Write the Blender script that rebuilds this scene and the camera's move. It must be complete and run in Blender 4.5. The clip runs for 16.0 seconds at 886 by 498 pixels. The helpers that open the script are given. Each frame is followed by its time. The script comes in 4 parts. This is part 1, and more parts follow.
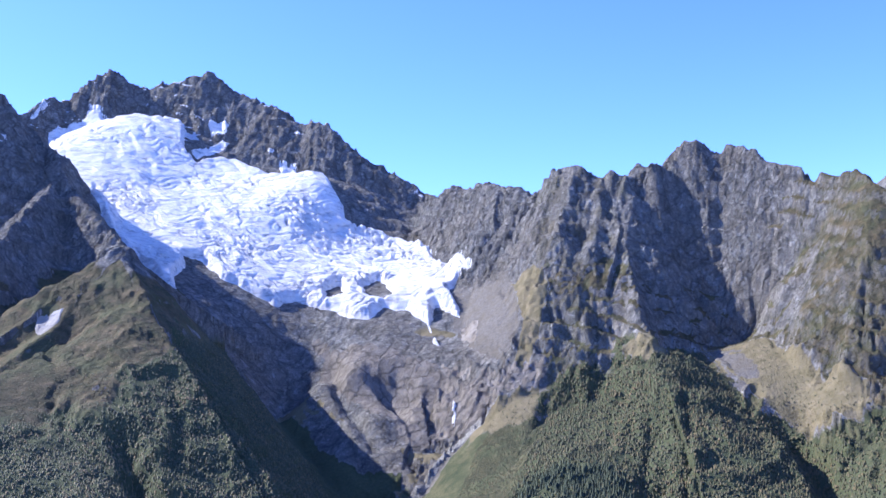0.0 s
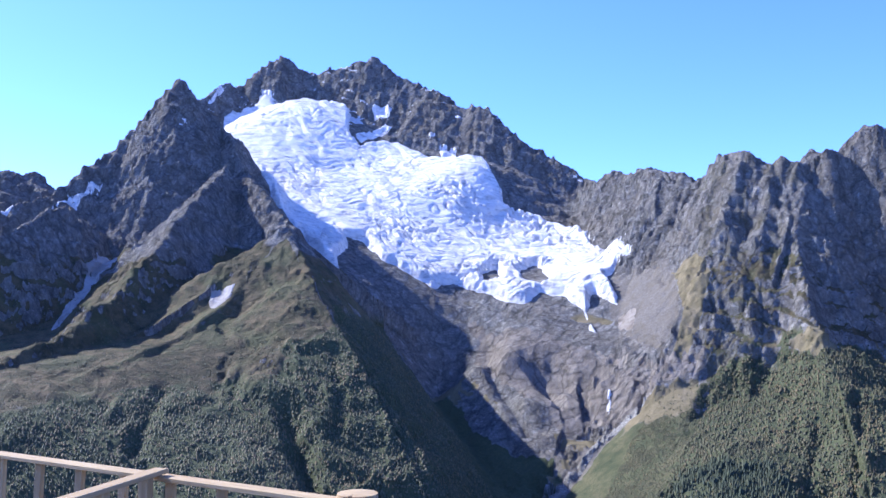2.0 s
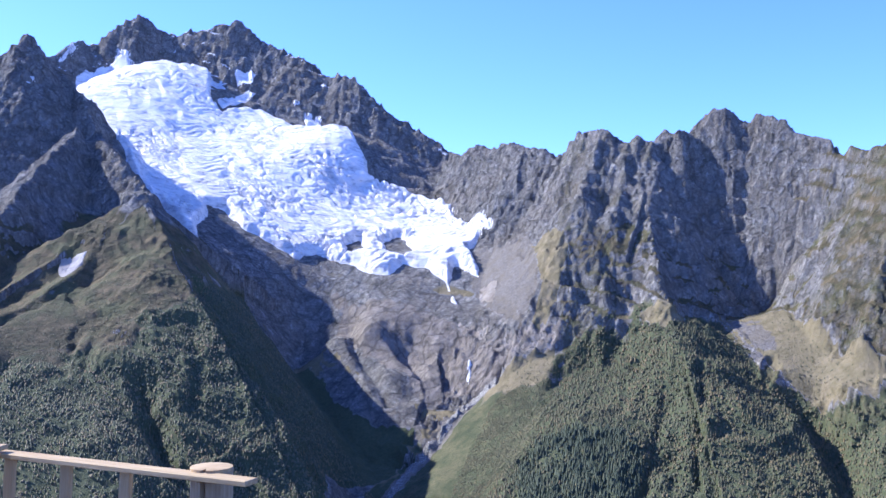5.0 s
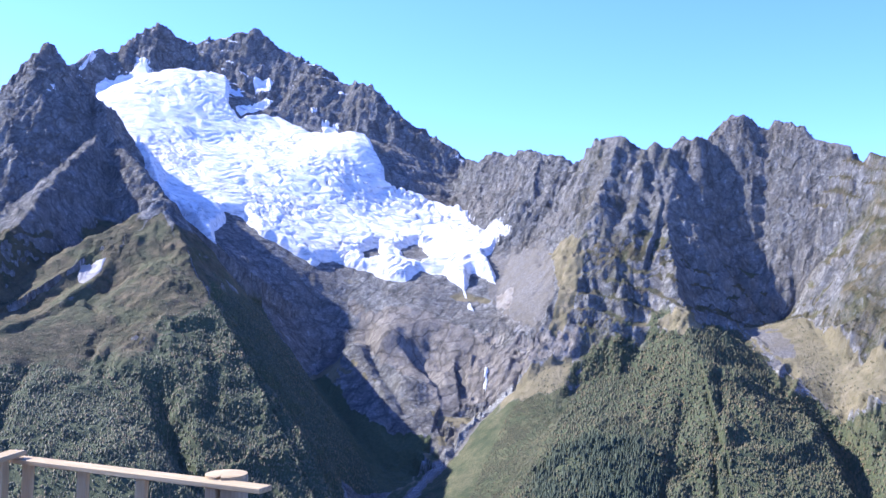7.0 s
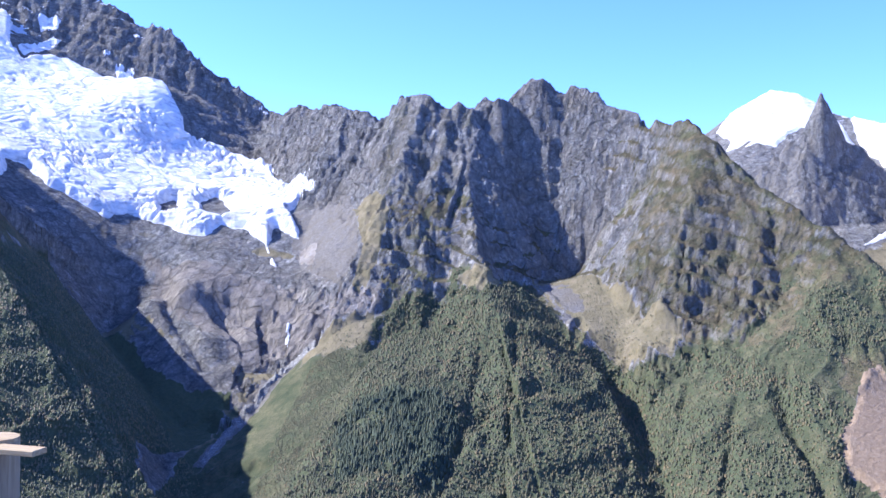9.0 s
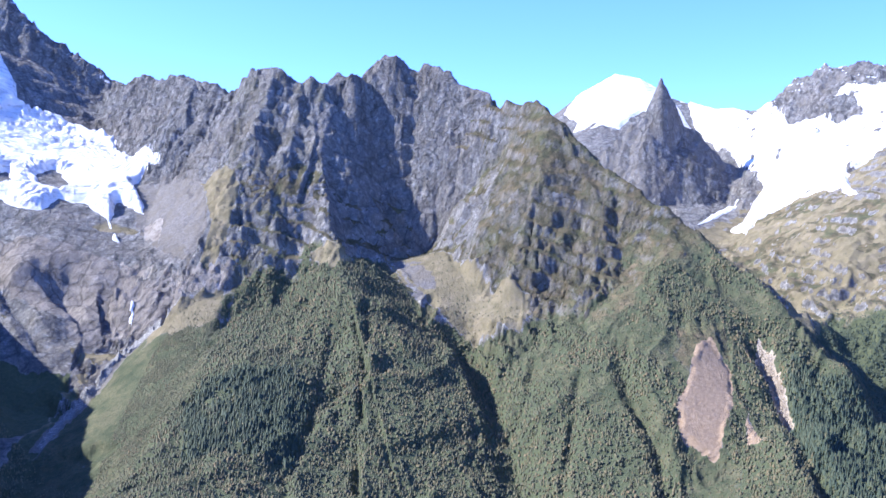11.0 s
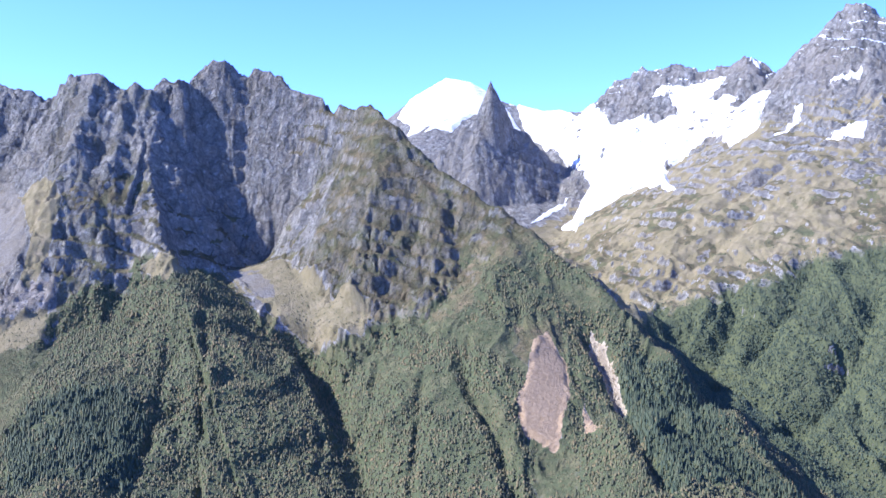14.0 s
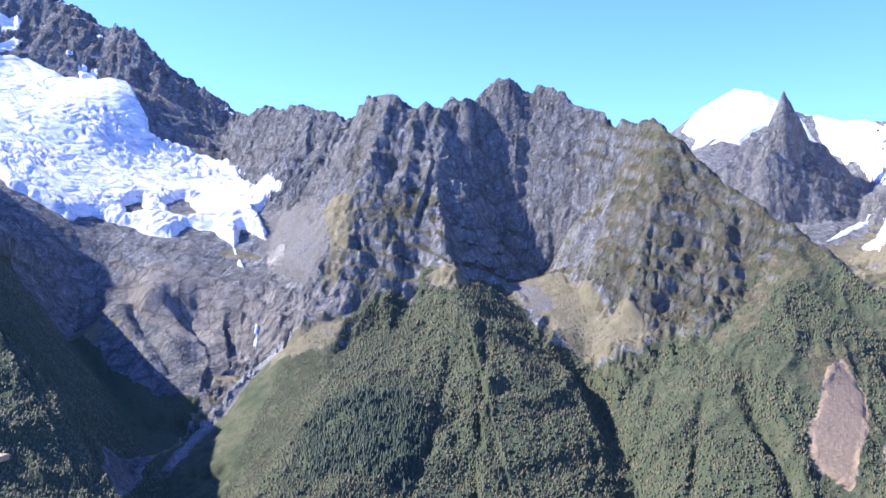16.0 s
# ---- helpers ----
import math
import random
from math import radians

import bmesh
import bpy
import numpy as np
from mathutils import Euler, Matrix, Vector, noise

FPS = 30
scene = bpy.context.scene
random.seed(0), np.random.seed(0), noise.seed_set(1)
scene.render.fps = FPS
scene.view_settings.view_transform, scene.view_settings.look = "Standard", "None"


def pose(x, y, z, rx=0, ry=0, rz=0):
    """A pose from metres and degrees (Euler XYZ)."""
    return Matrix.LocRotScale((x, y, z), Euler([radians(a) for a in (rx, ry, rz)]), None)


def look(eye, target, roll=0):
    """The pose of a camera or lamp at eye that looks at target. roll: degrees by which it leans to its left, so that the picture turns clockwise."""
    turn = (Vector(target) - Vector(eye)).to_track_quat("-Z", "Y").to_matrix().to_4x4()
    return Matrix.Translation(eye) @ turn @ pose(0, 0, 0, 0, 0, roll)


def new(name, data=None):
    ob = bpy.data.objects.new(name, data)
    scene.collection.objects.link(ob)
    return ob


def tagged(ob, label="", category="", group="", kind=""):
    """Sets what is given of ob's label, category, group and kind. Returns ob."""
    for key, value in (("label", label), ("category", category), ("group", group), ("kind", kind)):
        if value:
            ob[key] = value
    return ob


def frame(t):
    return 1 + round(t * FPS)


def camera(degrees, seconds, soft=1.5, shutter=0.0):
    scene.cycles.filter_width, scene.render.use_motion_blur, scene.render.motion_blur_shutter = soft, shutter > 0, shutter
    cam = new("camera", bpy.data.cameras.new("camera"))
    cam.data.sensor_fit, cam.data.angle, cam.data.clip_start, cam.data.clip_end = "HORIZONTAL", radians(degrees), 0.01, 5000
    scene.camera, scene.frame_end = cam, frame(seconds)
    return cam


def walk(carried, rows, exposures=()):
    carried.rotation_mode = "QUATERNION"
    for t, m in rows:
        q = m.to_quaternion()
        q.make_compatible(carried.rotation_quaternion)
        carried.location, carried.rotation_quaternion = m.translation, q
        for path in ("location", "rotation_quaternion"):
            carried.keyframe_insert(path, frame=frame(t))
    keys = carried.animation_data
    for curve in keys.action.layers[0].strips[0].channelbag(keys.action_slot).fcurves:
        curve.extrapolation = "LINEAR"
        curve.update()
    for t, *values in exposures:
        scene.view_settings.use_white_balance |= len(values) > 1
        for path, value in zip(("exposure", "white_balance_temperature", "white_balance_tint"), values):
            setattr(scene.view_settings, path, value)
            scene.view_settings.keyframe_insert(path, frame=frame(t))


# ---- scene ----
EYE = 1.7
cam = camera(50.0, 16.0, 1.5)
# seconds, sideways, ahead, height, yaw, pitch, roll
PATH = [
    (0.0, 0.000, 0.000, 0.000, 0.00, 4.00, 1.98),
    (0.5, -0.004, 0.000, -0.020, 2.42, 3.90, 1.80),
    (1.0, -0.007, 0.001, -0.031, 5.80, 2.05, 1.87),
    (1.5, -0.019, 0.005, -0.013, 8.85, 1.50, 0.46),
    (2.0, -0.017, -0.023, 0.001, 9.37, 3.23, 0.16),
    (2.5, -0.002, -0.018, 0.002, 6.94, 1.31, -0.08),
    (3.0, -0.033, 0.028, 0.005, 5.71, 1.84, 0.39),
    (3.5, 0.011, -0.040, 0.013, 3.62, 2.42, 0.68),
    (4.0, -0.020, 0.015, -0.009, 2.48, 2.13, 0.09),
    (6.5, 0.003, 0.003, 0.006, 0.27, 1.21, -0.03),
    (7.0, 0.001, -0.000, 0.003, 2.16, 1.93, -0.50),
    (7.5, 0.006, -0.000, 0.017, 1.16, 1.90, -0.41),
    (8.0, 0.036, 0.020, 0.007, -3.20, 1.62, -0.49),
    (8.5, 0.043, 0.009, -0.001, -6.87, 0.25, -0.80),
    (11.0, 0.050, 0.010, 0.000, -18.49, -1.74, -1.62),
    (11.5, 0.050, 0.010, 0.000, -21.01, -1.89, -1.24),
    (12.0, 0.050, 0.010, 0.000, -22.55, -1.36, -1.03),
    (12.5, 0.050, 0.010, 0.000, -24.38, -1.53, -0.63),
    (13.0, 0.050, 0.010, 0.000, -25.12, -1.77, -0.37),
    (13.5, 0.050, 0.010, 0.000, -26.31, -1.89, -0.11),
    (14.0, 0.050, 0.010, 0.000, -28.24, -1.36, 0.27),
    (14.5, 0.050, 0.010, 0.000, -27.01, -0.57, 0.09),
    (15.0, 0.050, 0.010, 0.000, -20.72, -0.73, 0.22),
    (15.5, 0.050, 0.010, 0.000, -15.18, 0.08, -0.29),
    (16.0, 0.050, 0.010, 0.000, -11.53, -0.55, -0.70),
]
walk(cam, [(t, pose(x, y, EYE + z, 90 + pitch, roll, yaw)) for t, x, y, z, yaw, pitch, roll in PATH],
     [(0.0, 1.0, 5480, 15), (1.0, 1.1, 5480, 15), (1.5, 1.25, 5480, 15), (2.0, 1.0, 5380, 15), (3.0, 0.83, 5380, 15), (4.2, 0.88, 5380, 15), (6.5, 1.4, 5420, 15), (7.5, 1.25, 5420, 15), (8.5, 1.23, 5370, 15), (11.0, 1.31, 5320, 15), (14.5, 1.27, 5320, 15), (16.0, 1.25, 5370, 15)])

# ---- sky and sun ----
SUN_LEFT, SUN_UP = 72.0, 38.5     # degrees to the left of straight ahead, and above the horizon
world = bpy.data.worlds.new("sky")
scene.world = world
world.use_nodes = True
wn = world.node_tree
sky = wn.nodes.new("ShaderNodeTexSky")
sky.sky_type = "NISHITA"
sky.sun_disc = False
sky.sun_elevation, sky.sun_rotation = radians(SUN_UP), radians(-SUN_LEFT)
sky.altitude, sky.air_density, sky.dust_density, sky.ozone_density = 2500, 1.0, 1.5, 4.5
wn.nodes["Background"].inputs["Strength"].default_value = 0.148
tint = wn.nodes.new("ShaderNodeMix")
tint.data_type, tint.blend_type = "RGBA", "MULTIPLY"
tint.inputs[0].default_value, tint.inputs[7].default_value = 1.0, (0.79, 0.85, 1.34, 1)
wn.links.new(sky.outputs["Color"], tint.inputs[6])
wn.links.new(tint.outputs[2], wn.nodes["Background"].inputs["Color"])

sun = new("sun", bpy.data.lights.new("sun", "SUN"))
sun.data.energy, sun.data.angle, sun.data.color = 4.6, radians(0.5), (1.0, 0.935, 0.84)
sl, su = radians(SUN_LEFT), radians(SUN_UP)
sun.matrix_basis = look((0, 0, 400), Vector((0, 0, 400)) - Vector((-math.sin(sl) * math.cos(su), math.cos(sl) * math.cos(su), math.sin(su))))

# ---- materials ----
def nodes_of(name):
    m = bpy.data.materials.new(name)
    m.use_nodes = True
    t = m.node_tree
    return m, t, t.nodes["Principled BSDF"]


def link(t, a, b):
    t.links.new(a, b)


def coords(t):
    return t.nodes.new("ShaderNodeTexCoord").outputs["Object"]


def noise_tex(t, vec, scale, detail=6, rough=0.6, stretch=None):
    if stretch:
        mp = t.nodes.new("ShaderNodeMapping")
        mp.inputs["Scale"].default_value = stretch
        link(t, vec, mp.inputs["Vector"])
        vec = mp.outputs["Vector"]
    n = t.nodes.new("ShaderNodeTexNoise")
    n.inputs["Scale"].default_value, n.inputs["Detail"].default_value, n.inputs["Roughness"].default_value = scale, detail, rough
    link(t, vec, n.inputs["Vector"])
    return n.outputs["Fac"]


def ramp(t, fac, stops):
    r = t.nodes.new("ShaderNodeValToRGB")
    e = r.color_ramp.elements
    while len(e) < len(stops):
        e.new(0.5)
    for k, (p, c) in zip(e, stops):
        k.position, k.color = p, (c if len(c) == 4 else (*c, 1))
    link(t, fac, r.inputs["Fac"])
    return r.outputs["Color"]


def grey(t, fac, lo, hi):
    """0 below lo and 1 above hi."""
    m = t.nodes.new("ShaderNodeMapRange")
    m.inputs["From Min"].default_value, m.inputs["From Max"].default_value = lo, hi
    link(t, fac, m.inputs["Value"])
    return m.outputs["Result"]


def mix(t, fac, a, b, kind="MIX"):
    m = t.nodes.new("ShaderNodeMix")
    m.data_type, m.blend_type = "RGBA", kind
    if isinstance(fac, float):
        m.inputs[0].default_value = fac
    else:
        link(t, fac, m.inputs[0])
    for k, v in ((6, a), (7, b)):
        if isinstance(v, tuple):
            m.inputs[k].default_value = (*v, 1)
        else:
            link(t, v, m.inputs[k])
    return m.outputs[2]


def sums(t, op, a, b):
    m = t.nodes.new("ShaderNodeMath")
    m.operation, m.use_clamp = op, op in ("ADD", "SUBTRACT")
    for k, v in ((0, a), (1, b)):
        if isinstance(v, (int, float)):
            m.inputs[k].default_value = v
        else:
            link(t, v, m.inputs[k])
    return m.outputs[0]


def bump(t, bsdf, fac, strength, distance, under=None):
    b = t.nodes.new("ShaderNodeBump")
    b.inputs["Distance"].default_value = distance
    if isinstance(strength, float):
        b.inputs["Strength"].default_value = strength
    else:
        link(t, strength, b.inputs["Strength"])
    link(t, fac, b.inputs["Height"])
    if under:
        link(t, under, b.inputs["Normal"])
    if bsdf:
        link(t, b.outputs["Normal"], bsdf.inputs["Normal"])
    return b.outputs["Normal"]


def attribute(t, name):
    a = t.nodes.new("ShaderNodeAttribute")
    a.attribute_name = name
    return a.outputs["Fac"]


def cracks(t, p, scale, turn, stretch, wide):
    """Blocks of rock with narrow joints between them: 0 in a joint, 1 on a block."""
    vor = t.nodes.new("ShaderNodeTexVoronoi")
    vor.feature, vor.inputs["Scale"].default_value = "DISTANCE_TO_EDGE", scale
    mp = t.nodes.new("ShaderNodeMapping")
    mp.inputs["Rotation"].default_value, mp.inputs["Scale"].default_value = turn, stretch
    jitter = t.nodes.new("ShaderNodeTexNoise")
    jitter.inputs["Scale"].default_value, jitter.inputs["Detail"].default_value = scale * 1.3, 4
    push = t.nodes.new("ShaderNodeVectorMath")
    push.operation = "MULTIPLY_ADD"
    push.inputs[1].default_value = (1.1 / scale,) * 3
    link(t, p, jitter.inputs["Vector"])
    link(t, jitter.outputs["Color"], push.inputs[0])
    link(t, p, push.inputs[2])
    link(t, push.outputs[0], mp.inputs["Vector"])
    link(t, mp.outputs["Vector"], vor.inputs["Vector"])
    return grey(t, vor.outputs["Distance"], 0.0, wide)


def land_material():
    m, t, b = nodes_of("mountain rock, turf and scree")
    p = coords(t)
    big, mid, fine = noise_tex(t, p, 0.006, 5), noise_tex(t, p, 0.03, 7, 0.68), noise_tex(t, p, 0.14, 8, 0.74)
    streak = noise_tex(t, p, 0.045, 9, 0.72, (1, 1, 0.42))
    mp = t.nodes.new("ShaderNodeMapping")
    mp.inputs["Rotation"].default_value = (0.35, 0.42, 0.3)
    link(t, p, mp.inputs["Vector"])
    strata = noise_tex(t, mp.outputs["Vector"], 0.03, 8, 0.7, (0.3, 0.45, 2.2))
    joint = cracks(t, p, 0.016, (0.4, 0.5, 0.2), (1, 1.4, 0.55), 0.09)
    small = cracks(t, p, 0.06, (0.2, 0.7, 0.9), (1, 1.3, 0.6), 0.14)
    rock = ramp(t, streak, [(0.36, (0.15, 0.142, 0.125)), (0.5, (0.30, 0.284, 0.25)), (0.62, (0.48, 0.455, 0.40))])
    rock = mix(t, sums(t, "MULTIPLY", grey(t, strata, 0.42, 0.62), 0.5), rock, (0.225, 0.21, 0.18))
    rock = mix(t, sums(t, "MULTIPLY", grey(t, big, 0.42, 0.62), 0.5), rock, (0.29, 0.24, 0.175))
    rock = mix(t, grey(t, fine, 0.36, 0.6), mix(t, 0.5, rock, (0.12, 0.11, 0.095)), rock)
    rock = mix(t, sums(t, "MULTIPLY", grey(t, noise_tex(t, p, 0.05, 7, 0.72), 0.54, 0.66), 0.65), rock, (0.52, 0.49, 0.43))
    rock = mix(t, sums(t, "MULTIPLY", sums(t, "SUBTRACT", 1.0, joint), 0.5), rock, (0.075, 0.07, 0.062))
    rock = mix(t, sums(t, "MULTIPLY", sums(t, "SUBTRACT", 1.0, small), 0.3), rock, (0.09, 0.083, 0.072))
    turf = ramp(t, mid, [(0.3, (0.125, 0.105, 0.052)), (0.48, (0.195, 0.16, 0.085)), (0.7, (0.28, 0.225, 0.135))])
    turf = mix(t, sums(t, "MULTIPLY", grey(t, big, 0.4, 0.65), 0.5), turf, (0.20, 0.162, 0.088))
    turf = mix(t, sums(t, "MULTIPLY", grey(t, fine, 0.5, 0.72), 0.5), turf, (0.125, 0.12, 0.062))
    heath = ramp(t, mid, [(0.34, (0.058, 0.057, 0.029)), (0.5, (0.12, 0.097, 0.05)), (0.67, (0.2, 0.149, 0.08))])
    heath = mix(t, sums(t, "MULTIPLY", grey(t, noise_tex(t, p, 0.011, 6, 0.65), 0.5, 0.62), 0.6), heath, (0.115, 0.12, 0.052))
    heath = mix(t, sums(t, "MULTIPLY", grey(t, fine, 0.42, 0.75), 0.5), heath, (0.07, 0.075, 0.036))
    wood = ramp(t, fine, [(0.3, (0.06, 0.07, 0.034)), (0.55, (0.088, 0.096, 0.045)), (0.75, (0.12, 0.12, 0.055))])
    meadow = ramp(t, mid, [(0.32, (0.045, 0.055, 0.026)), (0.5, (0.082, 0.086, 0.04)), (0.7, (0.145, 0.13, 0.064))])
    meadow = mix(t, sums(t, "MULTIPLY", grey(t, noise_tex(t, p, 0.018, 6, 0.7, (1, 1, 0.4)), 0.5, 0.6), 0.6), meadow, (0.145, 0.125, 0.065))
    meadow = mix(t, sums(t, "MULTIPLY", grey(t, fine, 0.48, 0.6), 0.8), meadow, (0.068, 0.08, 0.037))
    scree = ramp(t, fine, [(0.3, (0.115, 0.103, 0.087)), (0.5, (0.175, 0.156, 0.13)), (0.7, (0.26, 0.232, 0.19))])
    scree = mix(t, sums(t, "MULTIPLY", grey(t, noise_tex(t, p, 0.02, 7, 0.72), 0.45, 0.62), 0.6), scree, (0.16, 0.133, 0.09))
    slab = ramp(t, streak, [(0.32, (0.16, 0.135, 0.105)), (0.5, (0.26, 0.222, 0.175)), (0.68, (0.37, 0.325, 0.265))])
    slab = mix(t, sums(t, "MULTIPLY", sums(t, "SUBTRACT", 1.0, joint), 0.6), slab, (0.08, 0.07, 0.06))
    soil = ramp(t, fine, [(0.3, (0.22, 0.148, 0.082)), (0.5, (0.29, 0.202, 0.118)), (0.7, (0.38, 0.28, 0.175))])
    soil = mix(t, sums(t, "MULTIPLY", grey(t, streak, 0.5, 0.65), 0.5), soil, (0.25, 0.18, 0.115))
    sand = ramp(t, mid, [(0.3, (0.30, 0.23, 0.15)), (0.65, (0.48, 0.39, 0.27))])
    pale = ramp(t, mid, [(0.35, (0.26, 0.215, 0.165)), (0.6, (0.47, 0.41, 0.33))])
    c = rock
    edge = sums(t, "MULTIPLY", sums(t, "SUBTRACT", fine, 0.5), 0.7)
    for name, col in (("slab", slab), ("scree", scree), ("turf", turf), ("heath", heath), ("snow", (0.86, 0.87, 0.88)), ("meadow", meadow), ("wood", wood), ("soil", soil), ("sand", sand), ("pale", pale)):
        a = sums(t, "ADD", attribute(t, name), edge)
        c = mix(t, grey(t, a, 0.4, 0.6), c, col)
    link(t, c, b.inputs["Base Color"])
    b.inputs["Roughness"].default_value = 0.9
    b.inputs["Specular IOR Level"].default_value = 0.2
    soft = sums(t, "ADD", sums(t, "ADD", sums(t, "MULTIPLY", attribute(t, "turf"), 0.85), sums(t, "MULTIPLY", attribute(t, "heath"), 0.6)), sums(t, "ADD", attribute(t, "meadow"), attribute(t, "wood")))
    soft = sums(t, "ADD", soft, sums(t, "ADD", sums(t, "MULTIPLY", attribute(t, "scree"), 0.8), attribute(t, "soil")))
    bare = sums(t, "SUBTRACT", sums(t, "SUBTRACT", 1.0, soft), sums(t, "MULTIPLY", attribute(t, "slab"), 0.4))
    bare = sums(t, "ADD", sums(t, "MULTIPLY", bare, 0.9), 0.06)
    n1 = bump(t, None, streak, bare, 22.0)
    n2 = bump(t, None, strata, bare, 14.0, n1)
    n3 = bump(t, None, joint, bare, 3.0, n2)
    n4 = bump(t, None, small, bare, 1.2, n3)
    bump(t, b, fine, 1.0, 3.2, n4)
    return m


LAND = land_material()
# ---- terrain: crest lines and spot heights, in metres ----
def lattice(ix, iy, seed):
    """A repeatable random angle for each lattice point."""
    n = (ix * 374761393 + iy * 668265263 + seed * 1442695041).astype(np.int64) & 0x7FFFFFFF
    n = ((n ^ (n >> 13)) * 1274126177) & 0x7FFFFFFF
    n = (n ^ (n >> 16)) & 0xFFFF
    return n * (2 * math.pi / 65536.0)


def wave(x, y, seed=0):
    """Gradient noise, about -1 to 1, with a wavelength of about 1."""
    x0, y0 = np.floor(x), np.floor(y)
    fx, fy = x - x0, y - y0
    ix, iy = x0.astype(np.int64), y0.astype(np.int64)
    u = fx * fx * fx * (fx * (fx * 6 - 15) + 10)
    v = fy * fy * fy * (fy * (fy * 6 - 15) + 10)
    out = 0.0
    for dx in (0, 1):
        for dy in (0, 1):
            a = lattice(ix + dx, iy + dy, seed)
            g = np.cos(a) * (fx - dx) + np.sin(a) * (fy - dy)
            out = out + g * (u if dx else 1 - u) * (v if dy else 1 - v)
    return out * 1.5


def ridged(x, y, seed=0, octaves=4, gain=0.5):
    """Sharp-crested noise, 0 to 1."""
    out, amp, total = 0.0, 1.0, 0.0
    for k in range(octaves):
        out = out + amp * (1 - np.abs(wave(x, y, seed + 11 * k))) ** 2
        total += amp
        x, y, amp = x * 2.03 + 17.1, y * 2.03 - 9.4, amp * gain
    return out / total


def fbm(x, y, seed=0, octaves=4, gain=0.5):
    out, amp, total = 0.0, 1.0, 0.0
    for k in range(octaves):
        out = out + amp * wave(x, y, seed + 7 * k)
        total += amp
        x, y, amp = x * 2.03 + 5.3, y * 2.03 + 3.9, amp * gain
    return out / total


def step(a, b, v):
    v = np.clip((v - a) / (b - a), 0, 1)
    return v * v * (3 - 2 * v)


def spline(points):
    """A thin plate through spot heights (x, y, z)."""
    p = np.array(points, float)
    q = p[:, :2] / 1000
    r2 = ((q[:, None] - q[None]) ** 2).sum(2)
    k = np.where(r2 > 0, r2 * np.log(r2 + 1e-12), 0) + np.eye(len(p)) * 2e-3
    a = np.c_[np.ones(len(p)), q]
    m = np.r_[np.c_[k, a], np.c_[a.T, np.zeros((3, 3))]]
    w = np.linalg.solve(m, np.r_[p[:, 2], 0, 0, 0])

    def height(x, y):
        x, y = x / 1000, y / 1000
        h = w[-3] + w[-2] * x + w[-1] * y
        for (px, py), c in zip(q, w):
            d = (x - px) ** 2 + (y - py) ** 2
            h = h + c * d * np.log(d + 1e-12)
        return h
    return height


def region(b, r):
    """Which massif a place belongs to: 0 forested peak, 1 pyramid, 2 glacier peak, 3 far side."""
    b = np.degrees(b)
    behind = np.interp(b, (-60, -49, -40, -33, -25, -15, -6), (1800, 1850, 2130, 2330, 2590, 2780, 2950)) + 60
    left = np.interp(b, (2, 5, 10, 14, 18, 21, 24, 30), (1750, 2000, 2400, 2700, 3000, 3450, 3700, 3700))
    split = np.interp(r, (1330, 1800, 2150, 2300, 2560, 2900, 3000), (2.5, 1.5, -1.5, -4, -3.5, -5.5, -6))
    out = np.where(b > split, 2, 0)
    out = np.where((b > 2) & (r < left), 1, out)
    return np.where((b < -6) & (r > behind), np.where(b < -14, 3, 2), out)


def crest_height(x, y, crest, bend, sway, uneven, fade):
    """Height that a crest line gives to its surroundings, with ribs that run down its flanks."""
    nodes, left, right, knee, low, rib, length = crest["line"], crest["left"], crest["right"], crest["knee"], crest["low"], crest["rib"], crest["length"]
    best = np.full(x.shape, -9999.0)
    along = np.zeros(x.shape)
    away = np.zeros(x.shape)
    run = 0.0
    for (ax, ay, az), (bx, by, bz) in zip(nodes, nodes[1:]):
        dx, dy = bx - ax, by - ay
        size = math.hypot(dx, dy)
        s = np.clip(((x - ax) * dx + (y - ay) * dy) / size ** 2, 0, 1)
        ox, oy = x - ax - s * dx, y - ay - s * dy
        d = np.hypot(ox, oy)
        side = dx * (y - ay) - dy * (x - ax) > 0
        k = np.where(side, left, right)
        e = np.sqrt(d * d + 36) - 6
        foot = np.where(side, crest.get("foot", low), low)
        z = az + s * (bz - az) - np.where(e < knee, k * e, k * knee + foot * (e - knee))
        use = z > best
        best = np.where(use, z, best)
        along = np.where(use, run + s * size + np.where(side, 5000, 0), along)
        away = np.where(use, d, away)
        run += size
    w = bend + (0.5 + 0.5 * crest["rock"]) * sway + 0.12 * away * wave(along / 300, away / 400, 13)
    flute = uneven * (ridged((along + w) / (length * 1.35), away / (length * 3), crest["seed"], 4, 0.6) - 0.55)
    jag = crest["rock"] * 17 * (0.4 + step(-0.3, 0.4, wave(along / 120, along * 0 + crest["seed"], 52))) * (ridged(along / 47, along * 0 + crest["seed"], 51, 4, 0.65) - 0.62) * np.exp(-away / 30)
    return best + rib * flute * step(0, 60, away) * fade + jag, away


def bed_weight(x, y, bed):
    """How far a place belongs to a smooth bed of turf or debris, 0 to 1."""
    px, py, _ = zip(*bed["rim"])
    near = (x > min(px)) & (x < max(px)) & (y > min(py)) & (y < max(py))
    w = np.zeros(x.shape)
    if near.any():
        nx, ny = x[near], y[near]
        w[near] = step(0, bed["edge"], inside(nx, ny, [p[:2] for p in bed["rim"]]) + bed["edge"] * 0.5 * fbm(nx / 30, ny / 30, 81, 3))
    return w


